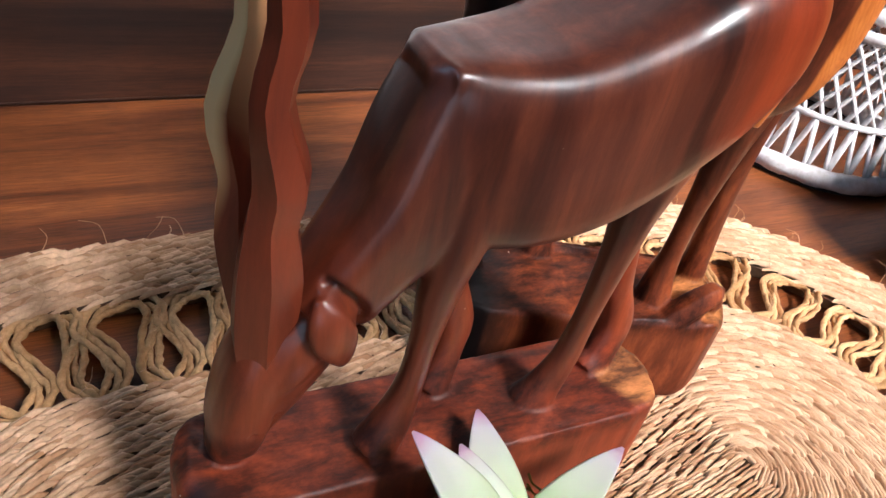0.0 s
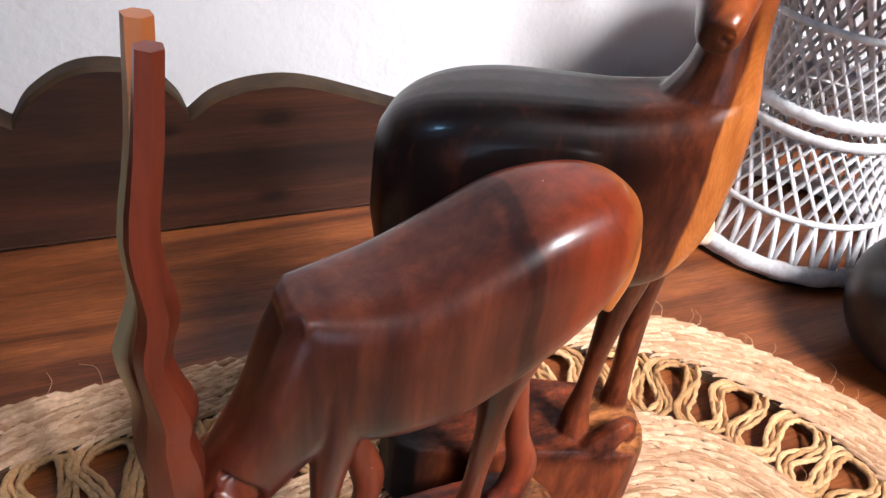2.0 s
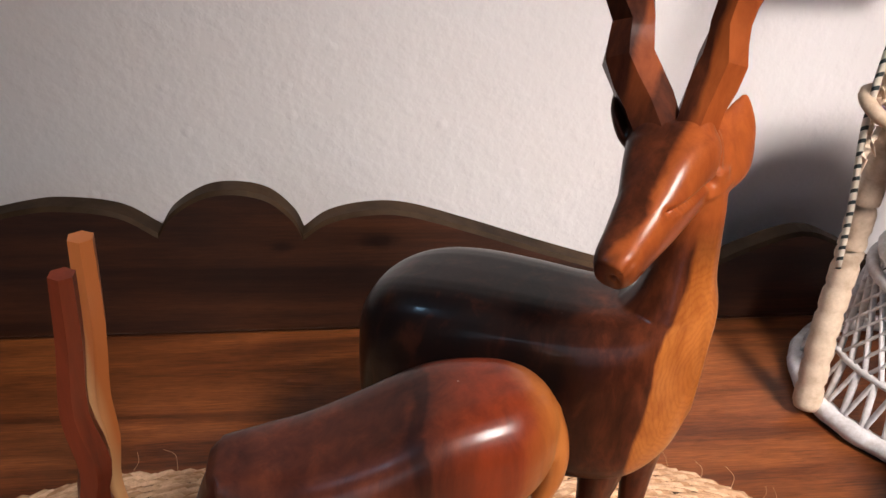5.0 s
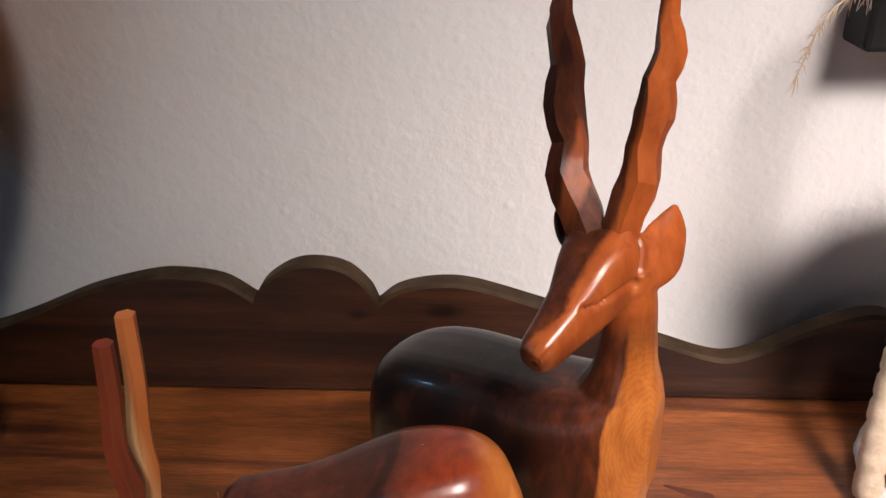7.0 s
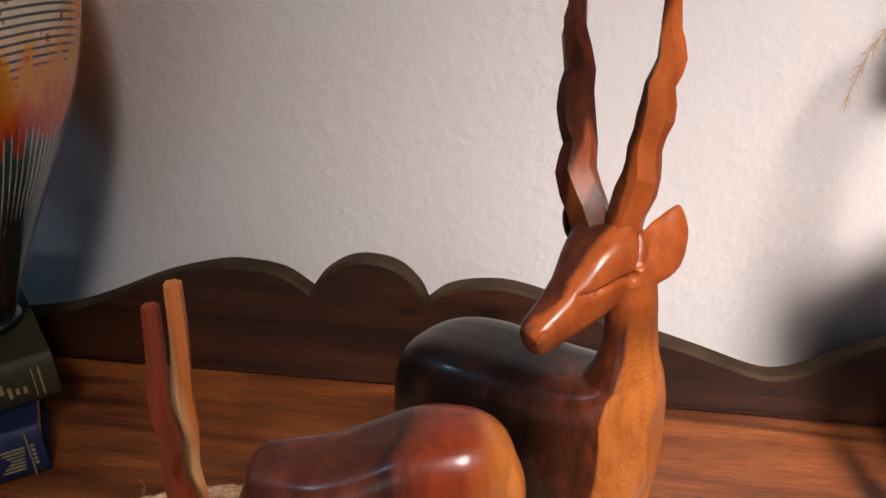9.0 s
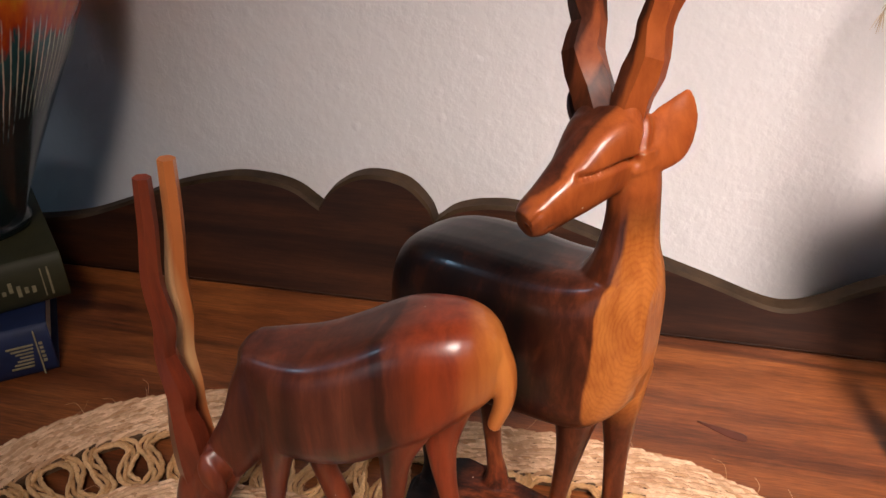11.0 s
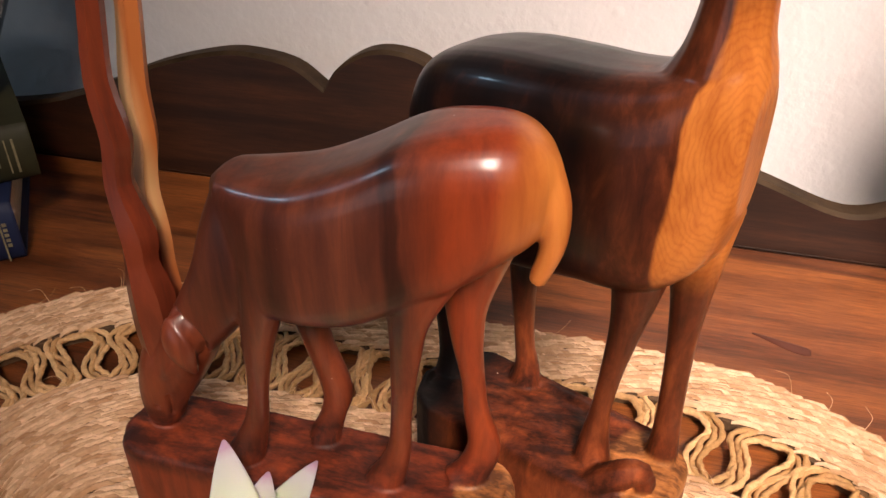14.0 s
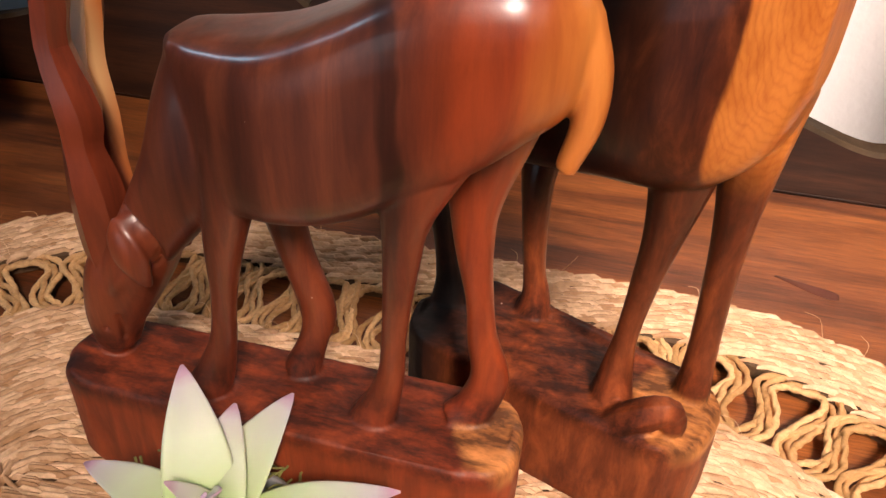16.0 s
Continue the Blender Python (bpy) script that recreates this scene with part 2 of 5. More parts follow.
        horns = mix(nt, 1.0, ramp(nt, maths(nt, "MULTIPLY_ADD", x, -30.0, -0.55), [(0.45, (0, 0, 0)), (0.60, (1, 1, 1))]), ramp(nt, maths(nt, "MULTIPLY", z, 5.0), [(0.30, (0, 0, 0)), (0.50, (1, 1, 1))]), "MULTIPLY")
        base = mix(nt, horns, base, mix(nt, hornside, ramp(nt, streak, [(0.3, (0.11, 0.019, 0.008)), (0.7, (0.24, 0.040, 0.013))]), (0.54, 0.165, 0.042)))
        base = mix(nt, hornsap, base, (0.80, 0.50, 0.23))
        sapc = ramp(nt, streak, [(0.3, (0.50, 0.140, 0.028)), (0.7, (0.64, 0.225, 0.048))])
    dust = nt.nodes.new("ShaderNodeTexVoronoi")
    dust.inputs["Scale"].default_value = 150
    nt.links.new(tc.outputs["Object"], dust.inputs["Vector"])
    few = ramp(nt, dust.outputs["Color"], [(0.80, (0, 0, 0)), (0.82, (1, 1, 1))])
    specks = mix(nt, 1.0, ramp(nt, dust.outputs["Distance"], [(0.025, (1, 1, 1)), (0.050, (0, 0, 0))]), few, "MULTIPLY")
    gap = nt.nodes.new("ShaderNodeVectorMath")
    gap.operation = "DISTANCE"
    nt.links.new(tc.outputs["Object"], gap.inputs[0])
    gap.inputs[1].default_value = (0.036, -0.013, 0.034) if big else (0.058, -0.002, 0.036)
    chip = ramp(nt, maths(nt, "MULTIPLY_ADD", warp, 0.5, maths(nt, "MULTIPLY", gap.outputs["Value"], 25.0)), [(0.62, (1, 1, 1)), (0.70, (0, 0, 0))])
    tops = ramp(nt, maths(nt, "MULTIPLY", z, 10.0), [(0.27, (0, 0, 0)), (0.32, (1, 1, 1)), (0.42, (1, 1, 1)), (0.48, (0, 0, 0))])
    flat = ramp(nt, maths(nt, "MULTIPLY", z, 10.0), [(0.25, (0, 0, 0)), (0.29, (1, 1, 1)), (0.345, (1, 1, 1)), (0.365, (0, 0, 0))])
    base = mix(nt, mix(nt, 1.0, chip, flat, "MULTIPLY"), base, (0.58, 0.235, 0.075))
    # worn, darkened surface on the plinth tops
    worn = ramp(nt, noise_tex(nt, coords(nt, (1, 3, 1), (0, 0, 0.5)), 48, 6, 0.7, 0.2), [(0.40, (0.20, 0.16, 0.15)), (0.62, (1.1, 1.0, 0.92))])
    base = mix(nt, tops, base, mix(nt, 1.0, base, worn, "MULTIPLY"))
    nt.links.new(mix(nt, specks, mix(nt, sap, base, sapc), (0.62, 0.55, 0.48)), p.inputs["Base Color"])
    nt.links.new(ramp(nt, warp, [(0.3, (0.34,) * 3), (0.7, (0.46,) * 3)]), p.inputs["Roughness"])
    p.inputs["Coat Weight"].default_value, p.inputs["Coat Roughness"].default_value, p.inputs["Specular IOR Level"].default_value = 0.45, 0.19, 0.45
    if big:
        p.inputs["Coat Roughness"].default_value = 0.14
        # the horns are hewn and left matt
        matt = ramp(nt, maths(nt, "MULTIPLY", z, 4.0), [(0.83, (0, 0, 0)), (0.90, (1, 1, 1))])
        nt.links.new(mix(nt, matt, ramp(nt, warp, [(0.3, (0.28,) * 3), (0.7, (0.42,) * 3)]), (0.50, 0.50, 0.50)), p.inputs["Roughness"])
        nt.links.new(mix(nt, matt, (0.32, 0.32, 0.32), (0.04, 0.04, 0.04)), p.inputs["Coat Weight"])
        nt.links.new(mix(nt, matt, (0.22, 0.22, 0.22), (0.08, 0.08, 0.08)), p.inputs["Specular IOR Level"])
    foot = ramp(nt, maths(nt, "MULTIPLY", z, 10.0), [(0.40, (1, 1, 1)), (0.52, (0, 0, 0))])
    for sock, dull in (("Roughness", 0.60), ("Coat Weight", 0.08)):
        was = p.inputs[sock]
        if was.is_linked:
            nt.links.new(mix(nt, foot, was.links[0].from_socket, (dull,) * 3), was)
        else:
            nt.links.new(mix(nt, foot, (was.default_value,) * 3, (dull,) * 3), was)
    scratch = noise_tex(nt, coords(nt, (1, 0.15, 1), (0.4, 0.3, 0.6)), 420, 3, 0.6)
    bump(nt, p, mix(nt, 0.5, streak, scratch), 0.30, 0.0003)
    return m


BIG_SAP, BIG_RED = -0.45, 0.15
BIG_WOOD = carved_wood("polished_two_tone_wood", True)
SMALL_WOOD = carved_wood("polished_red_brown_wood", False)


def straw_material(name, lo, hi, scale=300.0):
    m, nt, p = material(name)
    geo = nt.nodes.new("ShaderNodeNewGeometry")
    info = nt.nodes.new("ShaderNodeObjectInfo")
    chance = maths(nt, "FRACT", maths(nt, "ADD", geo.outputs["Random Per Island"], info.outputs["Random"]))
    n = noise_tex(nt, coords(nt, (1, 1, 1)), scale, 5, 0.7)
    a = ramp(nt, chance, [(0.0, lo), (0.5, tuple((l + h) / 2 for l, h in zip(lo, hi))), (1.0, hi)])
    a = mix(nt, 0.7, a, ramp(nt, n, [(0.3, (0.55, 0.48, 0.40)), (0.65, (1, 1, 1))]), "MULTIPLY")
    nt.links.new(a, p.inputs["Base Color"])
    p.inputs["Roughness"].default_value = 0.6
    bump(nt, p, n, 0.5, 0.0004)
    return m


# dark straw backing, its colour painting the shade between the stitches
SHADED_STRAW_CORE = plain("shaded_straw_core", (0.10, 0.050, 0.020), 0.8, vary=0.4, scale=300)
STRAW = straw_material("woven_straw", (0.50, 0.265, 0.125), (0.88, 0.60, 0.38))
CORD = straw_material("twisted_straw_cord", (0.50, 0.265, 0.10), (0.84, 0.52, 0.25), 650)
WICKER = straw_material("whitewashed_cane", (0.58, 0.56, 0.57), (0.76, 0.74, 0.75), 200)
CANE = straw_material("wrapped_cane", (0.58, 0.43, 0.30), (0.76, 0.62, 0.48), 160)
BLACK = plain("black_glaze", (0.008, 0.008, 0.009), 0.35, vary=0.3)
DARK_MATT = plain("dark_matt", (0.010, 0.009, 0.009), 0.9)


# ---------------------------------------------------------------- mesh helpers
def mesh_object(name, verts, faces, mat, parent=None, label="", smooth=False):
    me = bpy.data.meshes.new(name)
    me.from_pydata([tuple(v) for v in verts], [], faces)
    me.update()
    if smooth:
        me.shade_smooth()
    me.materials.append(mat)
    ob = new(name, me)
    if parent is not None:
        ob.parent = parent
    if label:
        ob["label"] = label
    return ob


def part(name, bm, mat, parent=None, label="", smooth=False):
    me = bpy.data.meshes.new(name)
    bm.to_mesh(me)
    bm.free()
    if smooth:
        me.shade_smooth()
    me.materials.append(mat)
    ob = new(name, me)
    if parent is not None:
        ob.parent = parent
    if label:
        ob["label"] = label
    return ob


def thing(name, at, label, category, group="", kind=""):
    ob = new(name)
    ob.location = at
    return tagged(ob, label, category, group, kind)


def box_bm(x0, x1, y0, y1, z0, z1, bevel=0.0, segs=2):
    bm = bmesh.new()
    bmesh.ops.create_cube(bm, size=1.0)
    for v in bm.verts:
        v.co = Vector((x0 + (v.co.x + 0.5) * (x1 - x0), y0 + (v.co.y + 0.5) * (y1 - y0), z0 + (v.co.z + 0.5) * (z1 - z0)))
    if bevel:
        bmesh.ops.bevel(bm, geom=bm.edges[:], offset=bevel, segments=segs, affect="EDGES", profile=0.5)
    return bm


def lathe(profile, segs=48, wobble=0.0, seed=0):
    """Turned form round z from (radius, height) pairs; first and last ring are closed."""
    verts, faces = [], []
    for r, z in profile:
        for k in range(segs):
            a = 2 * math.pi * k / segs
            rr = r * (1 + wobble * math.sin(3 * a + seed + z * 40))
            verts.append((rr * math.cos(a), rr * math.sin(a), z))
    n = len(profile)
    for i in range(n - 1):
        for k in range(segs):
            faces.append((i * segs + k, i * segs + (k + 1) % segs, (i + 1) * segs + (k + 1) % segs, (i + 1) * segs + k))
    faces.append(tuple(range(segs))[::-1])
    faces.append(tuple((n - 1) * segs + k for k in range(segs)))
    return verts, faces


def catmull(pts, per=6):
    """Smooth rows of numbers through the given rows."""
    P = np.array(pts, float)
    P = np.vstack([2 * P[0] - P[1], P, 2 * P[-1] - P[-2]])
    out = []
    for i in range(1, len(P) - 2):
        for j in range(per):
            t = j / per
            a, b, c, d = P[i - 1], P[i], P[i + 1], P[i + 2]
            out.append(0.5 * (2 * b + (c - a) * t + (2 * a - 5 * b + 4 * c - d) * t * t + (3 * b - a - 3 * c + d) * t ** 3))
    out.append(P[-2])
    return np.array(out)


def tube(stations, verts, faces, segs=16, per=6, side=None, power=2.0, twist=0.0, upright=False):
    """Adds a closed loft to verts and faces. Rows: x, y, z, half-width (level), half-height."""
    rows = [r if len(r) == 5 else (*r, r[3]) for r in stations]
    S = catmull(rows, per) if per > 1 else np.array(rows, float)
    n, base = len(S), len(verts)
    for i in range(n):
        t = S[min(i + 1, n - 1), :3] - S[max(i - 1, 0), :3]
        t = t / (np.linalg.norm(t) + 1e-9)
        sv = np.array(side, float) if side is not None else np.cross(t, (0, 0, 1.0))
        sv = sv - t * sv.dot(t)
        if np.linalg.norm(sv) < 0.05:
            sv = np.array((1.0, 0, 0)) - t * t[0]
        sv = sv / np.linalg.norm(sv)
        up = np.array((0, 0, 1.0)) if upright else np.cross(sv, t)
        pw = power(i / (n - 1)) if callable(power) else power
        turn = twist * i
        s2, u2 = sv * math.cos(turn) + up * math.sin(turn), up * math.cos(turn) - sv * math.sin(turn)
        for k in range(segs):
            a = 2 * math.pi * k / segs
            ca, sa = math.cos(a), math.sin(a)
            ca, sa = math.copysign(abs(ca) ** (2 / pw), ca), math.copysign(abs(sa) ** (2 / pw), sa)
            verts.append(S[i, :3] + s2 * (max(S[i, 3], 1e-4) * ca) + u2 * (max(S[i, 4], 1e-4) * sa))
    for i in range(n - 1):
        for k in range(segs):
            k2 = (k + 1) % segs
            faces.append((base + i * segs + k, base + i * segs + k2, base + (i + 1) * segs + k2, base + (i + 1) * segs + k))
    faces.append(tuple(base + k for k in range(segs))[::-1])
    faces.append(tuple(base + (n - 1) * segs + k for k in range(segs)))


def slab(outline, z0, z1, verts, faces, top_shift=None, inset=0.003):
    """A plinth from a level outline, its top edge slightly rounded."""
    n, base = len(outline), len(verts)
    cx, cy = sum(p[0] for p in outline) / n, sum(p[1] for p in outline) / n
    levels = [(z0, 0.96), (z0 + 0.004, 1.0), (z1 - inset, 1.0), (z1 - inset * 0.35, 0.985), (z1, 0.955)]
    for z, k in levels:
        for x, y in outline:
            px, py = cx + (x - cx) * k, cy + (y - cy) * k
            verts.append(np.array((px, py, z + (top_shift(px, py) if top_shift and z > z0 + 0.005 else 0))))
    for i in range(len(levels) - 1):
        for k in range(n):
            k2 = (k + 1) % n
            faces.append((base + i * n + k, base + i * n + k2, base + (i + 1) * n + k2, base + (i + 1) * n + k))
    faces.append(tuple(base + k for k in range(n))[::-1])
    faces.append(tuple(base + (len(levels) - 1) * n + k for k in range(n)))


def fused(name, verts, faces, origin, mat, voxel, rounds, cuts=(), hewn=None):
    """One solid mesh out of overlapping closed forms, its seams carved smooth."""
    me = bpy.data.meshes.new(name)
    me.from_pydata([tuple(np.array(v) - origin) for v in verts], [], faces)
    bm = bmesh.new()
    bm.from_mesh(me)
    bmesh.ops.recalc_face_normals(bm, faces=bm.faces)
    bm.to_mesh(me)
    bm.free()
    ob = new(name, me)
    r = ob.modifiers.new("fuse", "REMESH")
    r.mode, r.voxel_size, r.use_smooth_shade = "VOXEL", voxel, True
    s = ob.modifiers.new("polish", "SMOOTH")
    s.factor, s.iterations = 0.5, rounds
    done = bpy.data.meshes.new_from_object(ob.evaluated_get(bpy.context.evaluated_depsgraph_get()))
    ob.modifiers.clear()
    ob.data = done
    done.name = name
    co = np.zeros(len(done.vertices) * 3)
    done.vertices.foreach_get("co", co)
    co = co.reshape(-1, 3)
    nrm = np.zeros(len(done.vertices) * 3)
    done.vertices.foreach_get("normal", nrm)
    nrm = nrm.reshape(-1, 3)
    # carved lines: the surface sinks along each polyline
    for line, wide, deep in cuts:
        pts = catmull([tuple(np.array(q) - origin) for q in line], 8) if len(line) > 1 else np.array([np.array(line[0]) - origin])
        pts = np.array([co[np.argmin(((co - q) ** 2).sum(1))] for q in pts])
        for _ in range(6 if len(pts) > 2 else 0):
            pts[1:-1] = (pts[:-2] + 2 * pts[1:-1] + pts[2:]) / 4
        near = np.nonzero(np.all((co > pts.min(0) - 4 * wide) & (co < pts.max(0) + 4 * wide), axis=1))[0]
        if len(near):
            d = np.min(np.linalg.norm(co[near][:, None, :] - pts[None], axis=2), axis=1)
            co[near] -= nrm[near] * (deep * np.exp(-(d / wide) ** 2))[:, None]
    for i in np.nonzero((co[:, 2] < 0.041) & (co[:, 2] > 0.012))[0]:
        c = Vector(co[i])
        up = max(0.0, nrm[i][2])
        n = noise.noise(Vector((c.x * 150, c.y * 330, c.z * 200))) + 0.6 * noise.noise(c * 900) + 0.8 * noise.noise(c * 120)
        co[i] += nrm[i] * n * (0.00008 + 0.00014 * up)
    done.vertices.foreach_set("co", co.reshape(-1))
    done.update()
    done.shade_smooth()
    if hewn:
        bm = bmesh.new()
        bm.from_mesh(done)
        vs = [bm.verts.new(tuple(np.array(q) - origin)) for q in hewn[0]]
        fs = [bm.faces.new([vs[k] for k in face]) for face in hewn[1]]
        bmesh.ops.recalc_face_normals(bm, faces=fs)
        for face in fs:
            face.smooth = True
            for e in face.edges:
                e.smooth = e.calc_face_angle(0.0) < radians(17)
        bm.to_mesh(done)
        bm.free()
    done.materials.clear()
    done.materials.append(mat)
    ob.location = origin
    return ob


# ---------------------------------------------------------------- the room
def structure(name, bm, mat, label, category):
    return tagged(part(name, bm, mat), label, category, "", "structure")


def joined(boxes):
    bm = bmesh.new()
    for b in boxes:
        one = box_bm(*b)
        me = bpy.data.meshes.new("piece")
        one.to_mesh(me)
        one.free()
        bm.from_mesh(me)
        bpy.data.meshes.remove(me)
    return bm


structure("wall_north", box_bm(-1.6, 1.42, 0.385, 0.505, -0.80, 1.75), WALL, "off-white wall of rough orange-peel plaster", "wall")
structure("floor", box_bm(-1.6, 1.42, -1.07, 0.505, -0.92, -0.80), FLOOR_WOOD, "brown wooden floor of the room", "floor")
structure("ceiling", box_bm(-1.72, 1.54, -1.07, 0.505, 1.75, 1.85), ROOM_PAINT, "plain brownish ceiling of the room", "ceiling")
structure("wall_south", joined([(-1.6, -0.74, -1.07, -0.95, -0.80, 1.75), (-0.20, 0.36, -1.07, -0.95, -0.80, 1.75), (-0.74, -0.20, -1.07, -0.95, -0.80, -0.20), (-0.74, -0.20, -1.07, -0.95, 0.50, 1.75), (1.04, 1.42, -1.07, -0.95, -0.80, 1.75), (0.36, 1.04, -1.07, -0.95, -0.80, 0.97), (0.36, 1.04, -1.07, -0.95, 1.71, 1.75)]), ROOM_PAINT, "plain brownish wall with two window openings", "wall")
structure("wall_west", joined([(-1.72, -1.6, -1.07, -0.54, -0.80, 1.75), (-1.72, -1.6, 0.14, 0.505, -0.80, 1.75), (-1.72, -1.6, -0.54, 0.14, -0.80, 1.00), (-1.72, -1.6, -0.54, 0.14, 1.72, 1.75)]), ROOM_PAINT, "plain brownish side wall with a window opening", "wall")
structure("wall_east", box_bm(1.42, 1.54, -1.07, 0.505, -0.80, 1.75), ROOM_PAINT, "plain brownish side wall of the room", "wall")
window = thing("window_1", (0.70, -1.06, 0.97), "white-framed window in the wall behind the viewer", "window", "", "structure")
FRAME_PAINT = plain("white_frame_paint", (0.72, 0.70, 0.66), 0.5, vary=0.08)
for x0, x1, z0, z1 in ((-0.34, -0.30, 0.0, 0.74), (0.30, 0.34, 0.0, 0.74), (-0.30, 0.30, 0.0, 0.04), (-0.30, 0.30, 0.70, 0.74)):
    part("window_frame", box_bm(x0, x1, -0.008, 0.03, z0, z1, 0.003), FRAME_PAINT, window)
# unseen window, made up to hold the added fill lamp
low_window = thing("window_3", (-0.47, -1.06, -0.20), "unseen low white-framed window added behind the viewer", "window", "", "structure")
for x0, x1, z0, z1 in ((-0.27, -0.24, 0.0, 0.70), (0.24, 0.27, 0.0, 0.70), (-0.24, 0.24, 0.0, 0.03), (-0.24, 0.24, 0.67, 0.70)):
    part("window_frame", box_bm(x0, x1, -0.008, 0.03, z0, z1, 0.003), FRAME_PAINT, low_window)
side_window = thing("window_2", (-1.70, -0.20, 1.00), "white-framed window in the side wall", "window", "", "structure")
for y0, y1, z0, z1 in ((-0.34, -0.30, 0.0, 0.72), (0.30, 0.34, 0.0, 0.72), (-0.30, 0.30, 0.0, 0.04), (-0.30, 0.30, 0.68, 0.72)):
    part("window_frame", box_bm(-0.008, 0.03, y0, y1, z0, z1, 0.003), FRAME_PAINT, side_window)

# ---------------------------------------------------------------- sideboard with scalloped back rail
sideboard = thing("sideboard", (0, 0.1, -0.80), "brown wooden sideboard with a scalloped back rail against the wall", "sideboard")
top = part("tabletop", box_bm(-0.75, 0.83, -0.26, 0.335, -0.03, 0.0, 0.004), TABLE_WOOD, sideboard, "worn brown tabletop with dark grain")
top.location = (0, -0.1, 0.80)
RAIL_TOP = [(-0.60, 0.040), (-0.52, 0.066), (-0.46, 0.070), (-0.40, 0.050), (-0.33, 0.036), (-0.26, 0.038), (-0.20, 0.047), (-0.16, 0.060), (-0.114, 0.079), (-0.073, 0.090),
            (-0.05, 0.0915), (-0.024, 0.087), (-0.005, 0.074)]
RAIL_MID = [(-0.005, 0.074), (0.004, 0.087), (0.021, 0.098), (0.038, 0.1005), (0.056, 0.096), (0.069, 0.083), (0.074, 0.071)]
RAIL_END = [(0.074, 0.071), (0.088, 0.0815), (0.110, 0.0867), (0.134, 0.0855), (0.172, 0.0735), (0.21, 0.060), (0.249, 0.047), (0.281, 0.036), (0.298, 0.035), (0.316, 0.042),
            (0.340, 0.056), (0.375, 0.068), (0.405, 0.058), (0.43, 0.044), (0.50, 0.036), (0.60, 0.062), (0.70, 0.040)]


def back_rail():
    edge = []
    for seg in (RAIL_TOP, RAIL_MID, RAIL_END):
        pts = catmull(seg, 5)
        edge += [(p[0], p[1] - 0.0070) for p in pts[:-1]]
    edge.append((RAIL_END[-1][0], RAIL_END[-1][1] - 0.0070))
    verts, faces, n = [], [], len(edge)
    for y, dz in ((0.3345, -0.0022), (0.3367, 0.0), (0.3478, 0.0), (0.3495, -0.002)):
        verts += [(x, y, z + dz) for x, z in edge]
    verts += [(x, 0.3345, -0.03) for x, z in edge] + [(x, 0.3495, -0.03) for x, z in edge]
    faces, rim = [], []
    for i in range(n - 1):
        faces.append((4 * n + i, 4 * n + i + 1, i + 1, i))
        faces.append((3 * n + i, 3 * n + i + 1, 5 * n + i + 1, 5 * n + i))
        faces.append((5 * n + i, 5 * n + i + 1, 4 * n + i + 1, 4 * n + i))
        for j in range(3):
            faces.append((j * n + i, j * n + i + 1, (j + 1) * n + i + 1, (j + 1) * n + i))
            rim.append(len(faces) - 1)
    for i in (0, n - 1):
        faces.append(tuple(j * n + i for j in (4, 0, 1, 2, 3, 5)))
    ob = mesh_object("back_rail", verts, faces, RAIL_WOOD, sideboard, "dark scalloped wooden back rail with a worn top edge")
    ob.data.materials.append(RAIL_EDGE)
    for f in rim:
        ob.data.polygons[f].material_index = 1
    ob.location = (0, -0.1, 0.80)


back_rail()
v, f = [], []
tube([(0.2420, 0.2538, 0.0001, 0.0008, 0.0002), (0.2490, 0.2512, 0.0001, 0.0018, 0.0002), (0.2570, 0.2478, 0.0001, 0.0030, 0.0002), (0.2640, 0.2458, 0.0001, 0.0034, 0.0002), (0.2672, 0.2452, 0.0001, 0.0020, 0.0002)], v, f, 10, 4)
dent = mesh_object("stain", v, f, plain("dark_red_stain", (0.10, 0.024, 0.012), 0.5), sideboard, "dark red stain in the polish", True)
dent.location = (0, -0.1, 0.80)
# added strip standing in for the highlight along the crease
glint_strip = part("glint_strip", box_bm(-0.6, 0.7, 0.3334, 0.3343, 0.0, 0.0006, 0.0002), RAIL_WOOD, sideboard, "thin strip added for the highlight along the foot of the rail")
glint_strip.location = (0, -0.1, 0.80)
for x0, x1 in ((-0.74, 0.05), (0.054, 0.82)):
    d = part("door", box_bm(x0, x1, -0.245, -0.225, -0.76, -0.04, 0.004), TABLE_WOOD, sideboard)
    d.location = (0, -0.1, 0.80)
body = part("body", box_bm(-0.74, 0.82, -0.222, 0.33, -0.80, -0.033, 0.003), TABLE_WOOD, sideboard)
body.location = (0, -0.1, 0.80)

# ---------------------------------------------------------------- oval straw placemat
MAT_A, MAT_B, MAT_Y = 0.011, 0.192, 0.070


def oval(r, s):
    """The point at the way s along the oval at distance r from the core, and its direction."""
    L = MAT_B - MAT_A
    per = 2 * L + 2 * math.pi * r
    s = s % per
    if s < L:
        return MAT_A + s, MAT_Y + r, 0.0
    s -= L
    if s < math.pi * r:
        a = math.pi / 2 - s / r
        return MAT_B + r * math.cos(a), MAT_Y + r * math.sin(a), a - math.pi / 2
    s -= math.pi * r
    if s < L:
        return MAT_B - s, MAT_Y - r, math.pi
    s -= L
    a = -math.pi / 2 - s / r
    return MAT_A + r * math.cos(a), MAT_Y + r * math.sin(a), a - math.pi / 2


def oval_length(r):
    return 2 * (MAT_B - MAT_A) + 2 * math.pi * r


placemat = thing("placemat", (0.1, 0.07, 0.0), "oval braided straw placemat with an openwork band of loops", "placemat")


near = []


